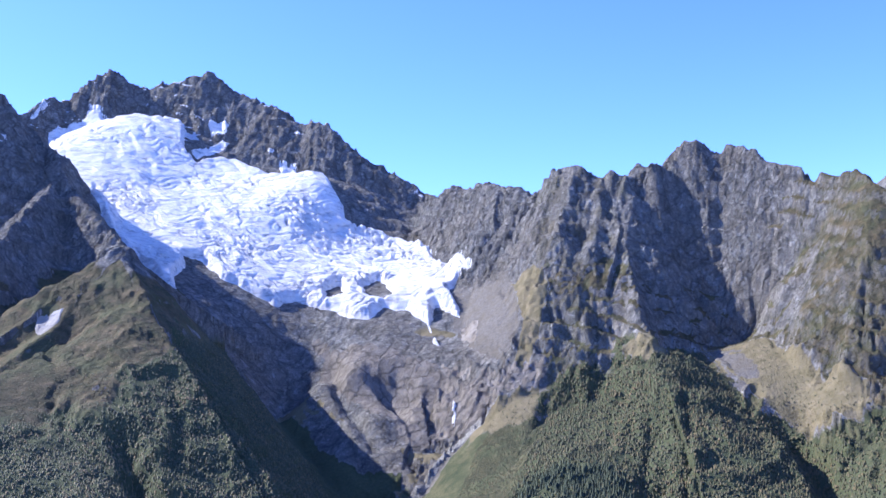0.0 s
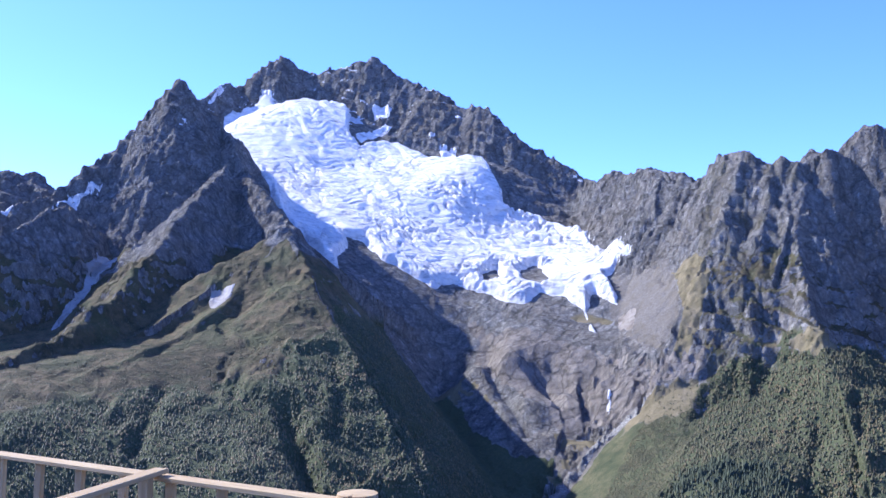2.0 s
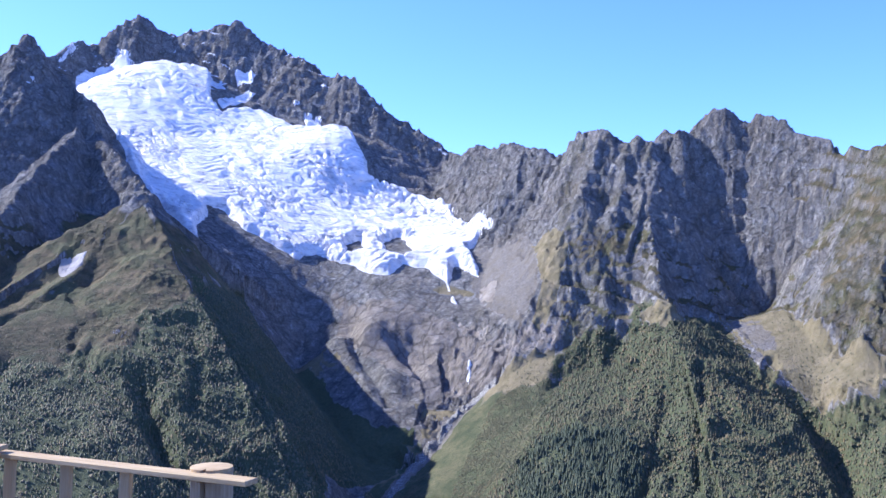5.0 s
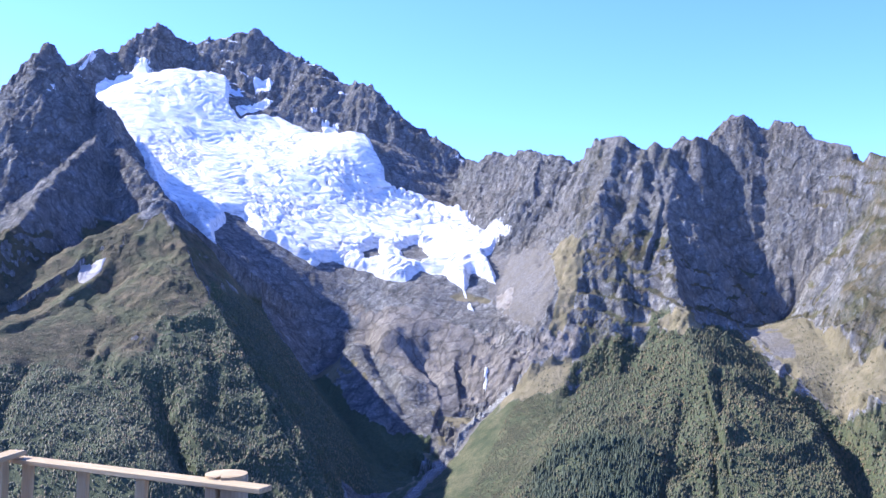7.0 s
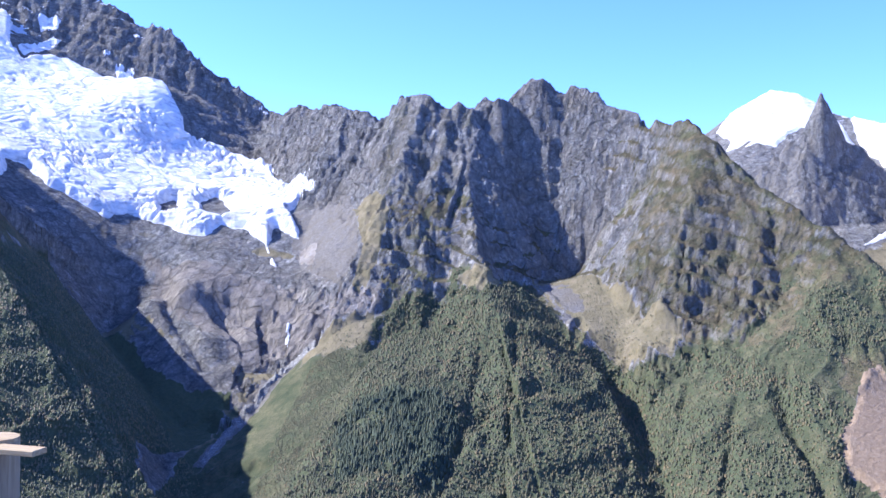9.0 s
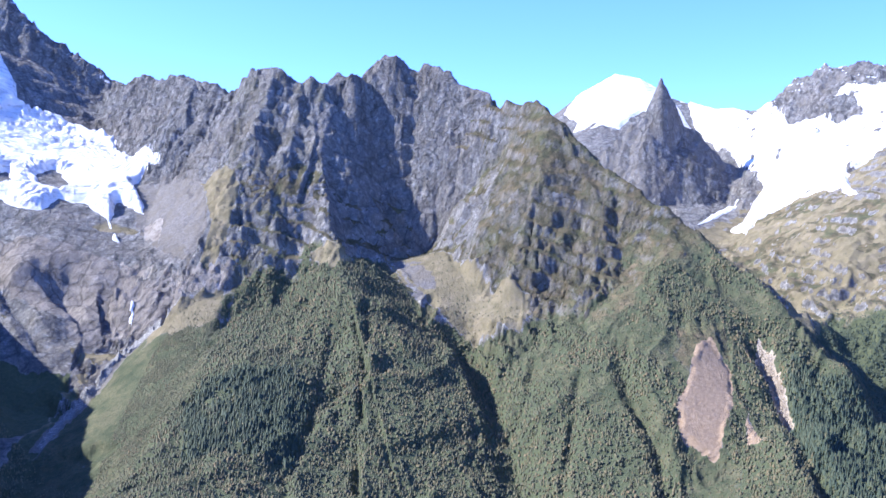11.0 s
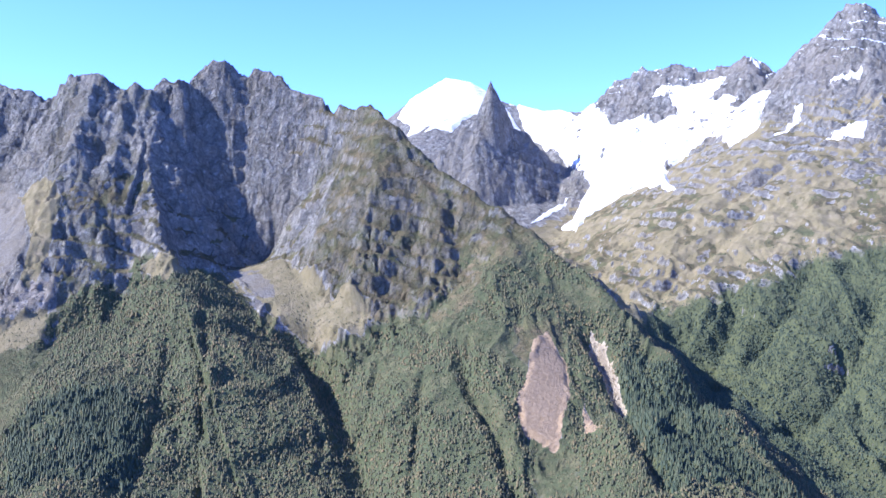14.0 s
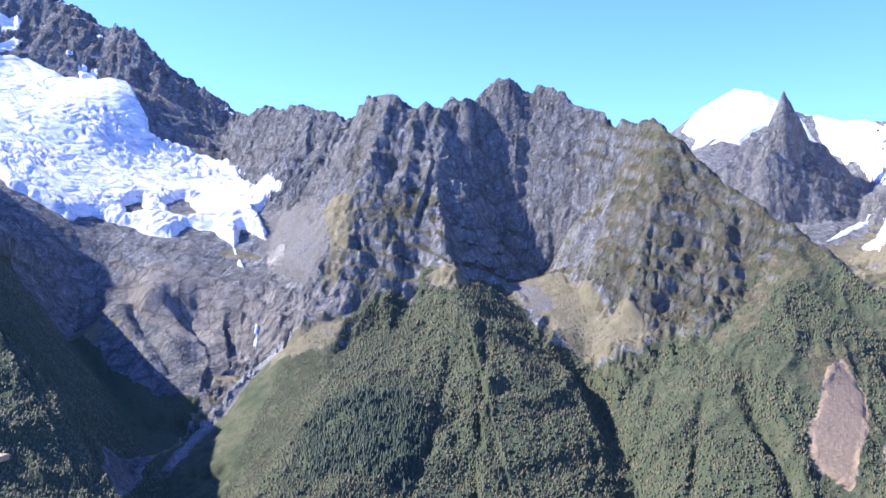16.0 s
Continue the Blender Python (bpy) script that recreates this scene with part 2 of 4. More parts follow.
def inside(x, y, poly):
    """Distance inside an outline (negative outside)."""
    odd = np.zeros(x.shape, bool)
    dist = np.full(x.shape, 1e9)
    for (ax, ay), (bx, by) in zip(poly, poly[1:] + poly[:1]):
        dx, dy = bx - ax, by - ay
        s = np.clip(((x - ax) * dx + (y - ay) * dy) / max(dx * dx + dy * dy, 1e-9), 0, 1)
        dist = np.minimum(dist, np.hypot(x - ax - s * dx, y - ay - s * dy))
        if dy:
            odd ^= ((ay > y) != (by > y)) & (x < dx * (y - ay) / dy + ax)
    return np.where(odd, dist, -dist)


# centre, inner and outer range, upper height, number and depth of the gullies that fan out below a peak
FANS = ((700, 2780, 420, 700, 0, 15, 9), (-950, 3500, 900, 1250, -60, 24, 9), (3000, 3400, 900, 1300, 0, 20, 30))


def surface(x, y, rough=True):
    """Height of the land at x, y, and how rocky it is by crest."""
    h = FLOOR(x, y)
    rock = np.choose(region(np.arctan2(-x, y), np.hypot(x, y)), (0.15, 0.15, 0.7, 0.65))
    bend = 22 * wave(x / 90, y / 90, 5) + 30 * wave(x / 260, y / 260, 6)
    sway = 40 * wave(x / 150, y / 150, 9)
    uneven = 0.35 + 0.95 * step(-0.25, 0.35, fbm(x / 230, y / 230, 12, 2))
    fade = 0.75 + 0.5 * wave(x / 210, y / 210, 7)
    for crest in CRESTS:
        line = np.array(crest["line"])
        reach = 1500
        near = (x > line[:, 0].min() - reach) & (x < line[:, 0].max() + reach) & (y > line[:, 1].min() - reach) & (y < line[:, 1].max() + reach)
        if not near.any():
            continue
        z, away = crest_height(x[near], y[near], crest, bend[near], sway[near], uneven[near], fade[near])
        old = h[near]
        t = np.clip(0.5 + (z - old) / 36, 0, 1)
        h[near] = old * (1 - t) + z * t + 18 * t * (1 - t)
        rock[near] = np.where(z > old, crest["rock"], rock[near])
    for fx, fy, lo, hi, top, count, size in FANS:
        cx, cy = x - fx, fy - y
        turn, off = np.arctan2(cx, np.maximum(cy, 1)), np.hypot(cx, cy)
        fan = step(0, 120, top - h) * step(lo, hi, off) * step(1.25, 1.0, np.abs(turn)) * (cy > 0)
        w = 0.03 * wave(x / 120, y / 120, 8)
        h = h + fan * size * (ridged((turn + w) * count, off / 900, 77, 3, 0.55) - 0.55)
    for bed in BEDS:
        w = bed_weight(x, y, bed)
        near = w > 0
        if near.any():
            h[near] += w[near] * (bed["sheet"](x[near], y[near]) - h[near])
    for cut in GULLIES:
        line = cut["line"]
        reach = cut["width"] + 12
        px, py = zip(*line)
        near = (x > min(px) - reach) & (x < max(px) + reach) & (y > min(py) - reach) & (y < max(py) + reach)
        if not near.any():
            continue
        nx, ny = x[near], y[near]
        dmin, frac = np.full(nx.shape, 1e9), np.zeros(nx.shape)
        n = len(line) - 1
        for i, ((ax, ay), (bx, by)) in enumerate(zip(line, line[1:])):
            dx, dy = bx - ax, by - ay
            s = np.clip(((nx - ax) * dx + (ny - ay) * dy) / (dx * dx + dy * dy), 0, 1)
            d = np.hypot(nx - ax - s * dx, ny - ay - s * dy)
            frac = np.where(d < dmin, (i + s) / n, frac)
            dmin = np.minimum(dmin, d)
        dmin = dmin + 5 * wave(nx / 40, ny / 40, 3)
        h[near] -= cut["depth"] * step(0, 0.2, frac) * np.clip(1 - dmin / cut["width"], 0, 1)
    if rough:
        rock = np.where(rock == 0.7, 0.28 + 0.42 * step(2900, 3150, np.hypot(x, y)), rock)
        for bed in BEDS:
            rock = rock * (1 - 0.82 * bed_weight(x, y, bed))
        wx, wy = 18 * wave(x / 70, y / 70, 21), 18 * wave(x / 70, y / 70, 22)
        h = h + rock * 46 * (ridged((x + wx) / 170, (y + wy) / 170, 31, 5, 0.55) - 0.55)
        h = h + rock * rock * 20 * (ridged((x - wy) / 44, (y + wx) / 38, 33, 3, 0.65) - 0.5)
        beds = (h + 0.3 * x - 0.1 * y) / 44 + 0.7 * fbm(x / 150, y / 150, 35, 3)
        part_bed = beds - np.floor(beds)
        h = h + rock * 30 * (step(0.2, 0.8, part_bed) - part_bed) * step(-0.1, 0.3, fbm(x / 240, y / 240, 36, 2) + 0.15)
        h = h + (1 - rock) * 2.6 * fbm(x / 130, y / 130, 41, 4)
    return h, rock
CRESTS = []
# peak left
CRESTS.append(dict(line=[(196, 3014, 402), (321, 2912, 348), (326, 2821, 390), (359, 2777, 411), (400, 2741, 413), (464, 2710, 385), (528, 2678, 382), (565, 2666, 328)],
                   left=1.0, right=1.6, knee=300, low=1.2, rib=34, length=55, rock=1.0, seed=1))
# peak summit
CRESTS.append(dict(line=[(565, 2666, 328), (608, 2682, 428), (659, 2691, 393), (725, 2705, 478), (806, 2681, 443), (859, 2633, 432), (923, 2569, 380), (991, 2479, 334), (1050, 2378, 324)],
                   left=1.0, right=2.4, knee=330, low=1.8, rib=22, length=45, rock=1.0, seed=14))
# peak right
CRESTS.append(dict(line=[(1053, 2366, 321), (1063, 2296, 289), (1147, 2131, 134), (1214, 1966, 34), (1243, 1887, -13)],
                   left=1.1, right=1.45, knee=420, low=1.3, rib=74, length=72, rock=0.6, seed=27))
# right spur
CRESTS.append(dict(line=[(1243, 1887, -13), (1288, 1608, -172), (1305, 1380, -304), (1321, 1193, -458)],
                   left=1.0, right=0.75, knee=300, low=0.75, rib=5, length=60, rock=0.25, seed=40))
# buttress
CRESTS.append(dict(line=[(542, 2666, 350), (504, 2591, 241), (489, 2472, 106), (482, 2331, -9), (483, 2208, -81)],
                   left=1.7, right=1.1, knee=260, low=1.2, rib=20, length=50, rock=0.9, seed=53))
# forest spur
CRESTS.append(dict(line=[(483, 2208, -81), (478, 2096, -158), (460, 1936, -263), (426, 1759, -367), (387, 1583, -485)],
                   left=0.52, right=0.85, knee=190, low=0.6, rib=5, length=60, rock=0.3, seed=66))
# buttress rib
CRESTS.append(dict(line=[(463, 2701, 384), (427, 2575, 213), (393, 2449, 74), (343, 2345, -38)],
                   left=1.3, right=1.1, knee=150, low=1.1, rib=30, length=45, rock=1.0, seed=79))
# tower spur
CRESTS.append(dict(line=[(399, 2731, 411), (328, 2620, 242), (299, 2522, 88), (275, 2424, -39), (256, 2316, -143)],
                   left=1.1, right=1.3, knee=200, low=1.1, rib=36, length=55, rock=1.0, seed=92))
# rib spur
CRESTS.append(dict(line=[(1066, 2338, 301), (997, 2216, 140), (917, 2120, -4), (847, 2020, -134)],
                   left=1.2, right=1.7, knee=200, low=1.5, rib=40, length=50, rock=1.0, seed=105))
# rib spur2
CRESTS.append(dict(line=[(1147, 2131, 134), (1075, 2022, -2), (997, 1927, -118)],
                   left=1.1, right=1.1, knee=130, low=1.1, rib=44, length=50, rock=1.0, seed=118))
# knee spur
CRESTS.append(dict(line=[(1214, 1966, 34), (1189, 1863, -48), (1095, 1769, -147), (1057, 1639, -241), (1023, 1432, -349), (983, 1262, -464)],
                   left=0.7, right=0.7, knee=100, low=0.66, rib=5, length=60, rock=0.35, seed=131))
# back peak
CRESTS.append(dict(line=[(648, 3236, 434), (684, 3228, 487), (730, 3218, 437)],
                   left=1, right=1, knee=250, low=0.6, rib=5, length=40, rock=1.0, seed=144))
# main skyline
CRESTS.append(dict(line=[(-1696, 3788, 862), (-1616, 3931, 959), (-1559, 3986, 962), (-1505, 4017, 1031), (-1410, 4062, 1113), (-1328, 4079, 1059), (-1252, 4093, 1038), (-1093, 4086, 1061), (-983, 4083, 1083), (-863, 4039, 996), (-691, 3991, 928), (-608, 3933, 828), (-454, 3853, 794), (-344, 3784, 673), (-218, 3754, 584), (-107, 3718, 520), (-37, 3680, 465), (1, 3650, 410)],
                   left=1.0, right=1.7, knee=260, low=1.0, rib=40, length=60, rock=1.0, seed=157))
# col skyline
CRESTS.append(dict(line=[(-36, 3560, 441), (41, 3420, 463), (98, 3339, 439), (187, 3215, 443), (267, 3088, 396), (321, 2943, 359)],
                   left=1.0, right=1.4, knee=260, low=1.0, rib=26, length=50, rock=1.0, seed=170))
# main spur
CRESTS.append(dict(line=[(-691, 3991, 928), (-475, 3831, 708), (-419, 3737, 553), (-366, 3601, 380)],
                   left=1.3, right=1.2, knee=120, low=1.1, rib=22, length=45, rock=1.0, seed=183))
# main spur2
CRESTS.append(dict(line=[(-983, 4083, 1083), (-888, 3982, 872), (-843, 3890, 683)],
                   left=1.2, right=1.2, knee=120, low=1.1, rib=22, length=45, rock=1.0, seed=196))
# col face
CRESTS.append(dict(line=[(31, 3420, 414), (47, 3250, 278), (87, 3079, 173)],
                   left=1.2, right=1.2, knee=120, low=1.0, rib=22, length=45, rock=1.0, seed=209))
# left skyline
CRESTS.append(dict(line=[(-1849, 2102, 298), (-1782, 2351, 217), (-1725, 2515, 262), (-1634, 2658, 334), (-1596, 2750, 415), (-1553, 2844, 495), (-1510, 2912, 548), (-1490, 2956, 622), (-1453, 2996, 690), (-1416, 3036, 768), (-1377, 3076, 700), (-1322, 3078, 649), (-1249, 3044, 595), (-1120, 2869, 428), (-991, 2725, 319), (-871, 2608, 220)],
                   left=1.3, right=1.4, knee=300, low=1.2, rib=26, length=55, rock=1.0, seed=222))
# left front
CRESTS.append(dict(line=[(-783, 2321, 196), (-690, 2194, 78), (-605, 2094, -28), (-525, 1961, -134), (-452, 1804, -242), (-386, 1635, -346)],
                   left=1.15, right=0.62, knee=420, low=0.72, rib=5, length=60, rock=0.55, seed=235))
# left mid
CRESTS.append(dict(line=[(-1157, 2822, 423), (-1137, 2548, 295), (-1113, 2305, 166), (-1110, 2083, 38), (-1128, 1866, -70), (-1148, 1686, -123), (-1164, 1476, -174)],
                   left=1.7, right=0.85, knee=260, low=0.85, rib=18, length=50, rock=0.8, seed=248, foot=1.3))
# left shelf
CRESTS.append(dict(line=[(-783, 2321, 196), (-845, 2246, 116), (-856, 2113, 11), (-902, 1929, -74), (-957, 1767, -119), (-998, 1617, -156)],
                   left=1.1, right=0.7, knee=120, low=0.62, rib=5, length=55, rock=0.2, seed=261, foot=1.3))
# left wall
CRESTS.append(dict(line=[(-1599, 1922, 154), (-1470, 2145, 179), (-1460, 2271, 228), (-1451, 2430, 260), (-1453, 2509, 224), (-1448, 2627, 200)],
                   left=1.2, right=1.6, knee=260, low=1.2, rib=24, length=55, rock=1.0, seed=274))
# slab edge
CRESTS.append(dict(line=[(-250, 2588, -135), (-172, 2474, -209), (-144, 2396, -273), (-175, 2333, -335), (-216, 2270, -407)],
                   left=2.2, right=0.45, knee=100, low=0.9, rib=8, length=60, rock=0.2, seed=287, foot=1.3))
# slab lip
CRESTS.append(dict(line=[(-71, 2539, -154), (-62, 2469, -208), (-80, 2379, -271), (-112, 2327, -320)],
                   left=2.4, right=0.5, knee=90, low=0.9, rib=6, length=60, rock=0.2, seed=300, foot=1.3))
# far snow
CRESTS.append(dict(line=[(1726, 4264, 359), (1992, 4257, 529), (2145, 4249, 653), (2285, 4210, 739), (2379, 4146, 717), (2527, 4010, 605), (2621, 3853, 546), (2738, 3646, 543)],
                   left=0.8, right=0.8, knee=400, low=0.5, rib=8, length=120, rock=0.3, seed=313))
# needle ridge
CRESTS.append(dict(line=[(1815, 3395, 289), (1900, 3383, 383), (1970, 3366, 454), (2055, 3350, 433), (2121, 3332, 418), (2199, 3294, 341), (2287, 3258, 260), (2318, 3242, 224), (2284, 3235, 118)],
                   left=2.0, right=2.0, knee=300, low=1.3, rib=26, length=60, rock=1.0, seed=326))
# needle
CRESTS.append(dict(line=[(1981, 3371, 483), (2024, 3351, 594), (2078, 3342, 503), (2121, 3332, 418)],
                   left=3.6, right=3.6, knee=42, low=6, rib=8, length=30, rock=0.5, seed=339))
# far skyline
CRESTS.append(dict(line=[(2653, 3709, 471), (2744, 3504, 546), (2739, 3444, 642), (2808, 3362, 691), (2893, 3235, 704), (2954, 3124, 675), (3018, 3021, 695), (3045, 2951, 725), (3055, 2882, 658), (3070, 2747, 566), (3015, 2628, 607), (3011, 2557, 661), (3013, 2507, 749), (3041, 2441, 814), (3062, 2383, 810), (3082, 2308, 739), (3136, 2056, 639), (3170, 1706, 704)],
                   left=0.9, right=1.0, knee=300, low=0.9, rib=36, length=70, rock=1.0, seed=352))
# far spur
CRESTS.append(dict(line=[(3041, 2441, 814), (2852, 2435, 515), (2725, 2503, 402), (2558, 2533, 223), (2315, 2558, 99), (2037, 2468, -74), (1833, 2247, -271)],
                   left=0.55, right=0.6, knee=200, low=0.6, rib=24, length=70, rock=0.6, seed=365))
# far spur2
CRESTS.append(dict(line=[(3112, 2145, 672), (2735, 2104, 184), (2408, 2031, -37), (2083, 1871, -252), (1806, 1729, -398), (1626, 1555, -512)],
                   left=0.6, right=0.6, knee=200, low=0.6, rib=24, length=70, rock=0.5, seed=378))
# far spur3
CRESTS.append(dict(line=[(2839, 1682, 163), (2382, 1654, -126), (2062, 1583, -285), (1774, 1463, -434), (1555, 1336, -550)],
                   left=0.6, right=0.7, knee=200, low=0.6, rib=22, length=70, rock=0.4, seed=391))
# far left
CRESTS.append(dict(line=[(-2960, 3715, 543), (-2765, 3862, 583), (-2651, 3941, 611), (-2596, 3966, 572), (-2556, 3992, 595), (-2483, 4014, 517)],
                   left=1, right=1, knee=250, low=0.6, rib=22, length=60, rock=1.0, seed=404))
SPOTS_BOWL = [(-1462, 3669, 709), (-1265, 3879, 846), (-1072, 3854, 799), (-1180, 3422, 510), (-944, 3536, 518), (-720, 3691, 575), (-447, 3451, 458), (-799, 2912, 183), (-614, 3120, 224), (-354, 3311, 267), (-80, 3349, 241), (91, 3119, 153), (-270, 2777, -4), (-595, 2838, 87), (-9, 2660, -63), (-534, 2688, -46), (-280, 2524, -169), (-71, 2479, -202), (14, 2400, -255), (156, 2375, -188), (115, 2597, -66), (164, 2815, 94), (-344, 2527, -315), (-104, 2448, -341), (11, 2330, -329), (-70, 2179, -405), (-190, 2242, -413)]
SPOTS_RIGHT_FACE = [(665, 2514, -93), (735, 2431, -101), (773, 2335, -79), (802, 2102, -206), (865, 2044, -229), (696, 1960, -302), (735, 1730, -408), (705, 1503, -479), (1027, 1900, -207), (945, 1625, -358), (908, 1366, -445), (9, 2150, -352), (89, 1618, -442), (222, 1867, -330), (260, 1579, -469), (1163, 1308, -356)]
SPOTS_FAR_SIDE = [(2257, 3119, -10), (2493, 3280, 218), (2584, 2921, 169), (2718, 3370, 379), (2543, 3737, 415), (2903, 3104, 510), (2044, 3084, 2), (2021, 2284, -141), (1934, 1955, -252), (2078, 1846, -250), (1725, 1782, -342), (2084, 1555, -339), (1667, 1511, -469), (1515, 1275, -529), (1644, 1224, -535)]
SPOTS_LEFT_SIDE = [(-1477, 2164, -29), (-1500, 2340, 59), (-1388, 2489, 94), (-1051, 2068, -67), (-1008, 2353, 12), (-1125, 2542, 157), (-1023, 1505, -175), (-808, 1496, -246), (-674, 1429, -312), (-518, 1514, -297), (-909, 1341, -276), (-1081, 1312, -224), (-281, 2232, -465)]
SPOTS_GORGE = [(-673, 2341, 9), (-533, 2361, -106), (-580, 2214, -108), (-440, 2234, -224), (-495, 2114, -214), (-355, 2134, -330), (-415, 1981, -320), (-275, 2001, -436), (-342, 1824, -428), (-202, 1844, -530), (-276, 1655, -520), (-136, 1675, -530)]
SPOTS_VALLEY = [(0, 1300, -470), (-700, 1150, -480), (700, 1250, -500), (1300, 1300, -540), (-1300, 900, -480), (1600, 1000, -540), (0, 800, -470), (1000, 600, -500), (-1000, 400, -460), (0, -1500, -300), (2500, -500, -450), (-2500, -500, -400), (-3500, 2500, -200), (4000, 1500, 200), (3600, 4200, 500), (-2500, 4600, 250), (-2250, 3500, 100), (500, 5000, 300)]
FLOOR = spline(SPOTS_BOWL + SPOTS_RIGHT_FACE + SPOTS_FAR_SIDE + SPOTS_LEFT_SIDE + SPOTS_GORGE + SPOTS_VALLEY)
# smooth beds of turf and debris between the rocks
BEDS = []
BEDS.append(dict(edge=14, rim=[(646, 2362, -112), (690, 2305, -114), (731, 2297, -105), (781, 2325, -72), (800, 2200, -120), (808, 2091, -170), (840, 2010, -168), (866, 1969, -196), (833, 1935, -234), (792, 1985, -238), (755, 2065, -224), (710, 2100, -204), (666, 2202, -158)]))
BEDS.append(dict(edge=8, rim=[(1107, 1610, -225), (1106, 1540, -276), (1060, 1474, -320), (968, 1382, -393), (938, 1445, -361), (965, 1498, -317), (1025, 1550, -272), (1068, 1592, -233)]))
BEDS.append(dict(edge=22, rim=[(263, 2271, -157), (198, 2133, -252), (157, 2069, -297), (102, 1939, -365), (23, 1850, -440), (-128, 1960, -474), (-110, 2110, -440), (-57, 2185, -392), (-10, 2245, -335), (54, 2275, -278), (118, 2250, -221)]))
BEDS.append(dict(edge=30, rim=[(-964, 1737, -120), (-915, 1871, -93), (-855, 2060, -22), (-754, 1925, -95), (-741, 1774, -178), (-829, 1680, -185), (-923, 1640, -165)]))
BEDS.append(dict(edge=30, rim=[(105, 2862, 116), (190, 2653, 86), (205, 2478, -1), (159, 2388, -100), (116, 2374, -152), (52, 2461, -148), (42, 2572, -94), (52, 2727, -3)]))
for bed in BEDS:
    bed["sheet"] = spline(bed["rim"])
# stream gullies
GULLIES = []
GULLIES.append(dict(line=[(710, 2109), (736, 1978), (728, 1873), (712, 1698), (688, 1590), (664, 1485)], depth=46, width=54))
GULLIES.append(dict(line=[(957, 1732), (924, 1639), (907, 1543), (888, 1442), (868, 1372), (846, 1325)], depth=24, width=22))
GULLIES.append(dict(line=[(523, 2142), (500, 1994), (476, 1901), (441, 1795), (407, 1662), (381, 1569)], depth=13, width=14))
GULLIES.append(dict(line=[(1208, 1630), (1192, 1551), (1151, 1427), (1068, 1264), (1032, 1167)], depth=32, width=30))
GULLIES.append(dict(line=[(457, 2170), (419, 1981), (392, 1909), (342, 1783), (293, 1664), (262, 1580)], depth=9, width=14))
GULLIES.append(dict(line=[(842, 1855), (822, 1825), (760, 1725), (715, 1692)], depth=10, width=14))
GULLIES.append(dict(line=[(875, 1712), (838, 1655), (795, 1587), (730, 1481), (712, 1450)], depth=10, width=13))
GULLIES.append(dict(line=[(985, 1718), (947, 1660), (930, 1644)], depth=10, width=12))
GULLIES.append(dict(line=[(-619, 1800), (-546, 1689), (-466, 1542)], depth=34, width=34))
GULLIES.append(dict(line=[(-849, 1792), (-805, 1613), (-781, 1513)], depth=14, width=26))
GULLIES.append(dict(line=[(-555, 1945), (-505, 1810), (-478, 1676)], depth=10, width=22))
GULLIES.append(dict(line=[(1889, 1911), (1818, 1795), (1654, 1699), (1289, 1362)], depth=42, width=60))
GULLIES.append(dict(line=[(1889, 1504), (1756, 1434), (1591, 1412)], depth=36, width=50))
GULLIES.append(dict(line=[(2273, 2065), (2061, 2039), (1902, 2032), (1762, 1992)], depth=34, width=60))
GULLIES.append(dict(line=[(2107, 1787), (1910, 1697), (1765, 1654)], depth=40, width=60))
GULLIES.append(dict(line=[(2104, 1580), (1946, 1510), (1827, 1454)], depth=36, width=50))
GULLIES.append(dict(line=[(2463, 2146), (2266, 2149), (2096, 2167)], depth=26, width=40))
GULLIES.append(dict(line=[(-326, 2671), (-279, 2508), (-210, 2370), (-180, 2312)], depth=22, width=26))
GULLIES.append(dict(line=[(-147, 2563), (-101, 2489), (-43, 2399)], depth=18, width=24))
GULLIES.append(dict(line=[(-224, 2577), (-147, 2519), (-99, 2381)], depth=14, width=20))

# patches of bare or covered ground in the plan: kind, outline, frayed edge
GROUND_PATCHES = []
GROUND_PATCHES.append(("rock", [(-734, 2729), (-593, 2829), (-270, 2769), (54, 2629), (75, 2885), (188, 2675), (235, 2294), (194, 2250), (119, 2239), (12, 2286), (-98, 2288), (-208, 2333), (-340, 2519), (-557, 2570)], 12))
GROUND_PATCHES.append(("slab", [(-364, 2726), (-40, 2550), (151, 2285), (133, 2254), (12, 2298), (-98, 2316), (-215, 2441), (-314, 2559)], 20))
GROUND_PATCHES.append(("scree", [(99, 2862), (186, 2649), (142, 2512), (156, 2339), (66, 2547), (58, 2723)], 12))
GROUND_PATCHES.append(("turf", [(642, 2371), (770, 2324), (793, 2218), (823, 2083), (851, 2012), (866, 1948), (805, 1966), (741, 2088), (690, 2144), (642, 2217)], 8))
GROUND_PATCHES.append(("scree", [(650, 2356), (737, 2292), (725, 2208), (664, 2127), (653, 2230)], 8))
GROUND_PATCHES.append(("meadow", [(949, 1449), (994, 1408), (977, 1317), (927, 1279), (894, 1327)], 12))
GROUND_PATCHES.append(("soil", [(1088, 1616), (1083, 1547), (1019, 1440), (980, 1414), (953, 1456), (966, 1490), (1024, 1543)], 7))
GROUND_PATCHES.append(("soil", [(1204, 1592), (1197, 1542), (1109, 1356), (1132, 1405), (1175, 1498), (1179, 1566)], 6))
GROUND_PATCHES.append(("soil", [(1077, 1452), (1040, 1355), (1028, 1374)], 6))
GROUND_PATCHES.append(("meadow", [(248, 2224), (209, 2132), (138, 1941), (56, 1833), (-28, 1622), (-182, 1817), (-159, 1972), (-74, 2121), (39, 2178), (147, 2201)], 12))
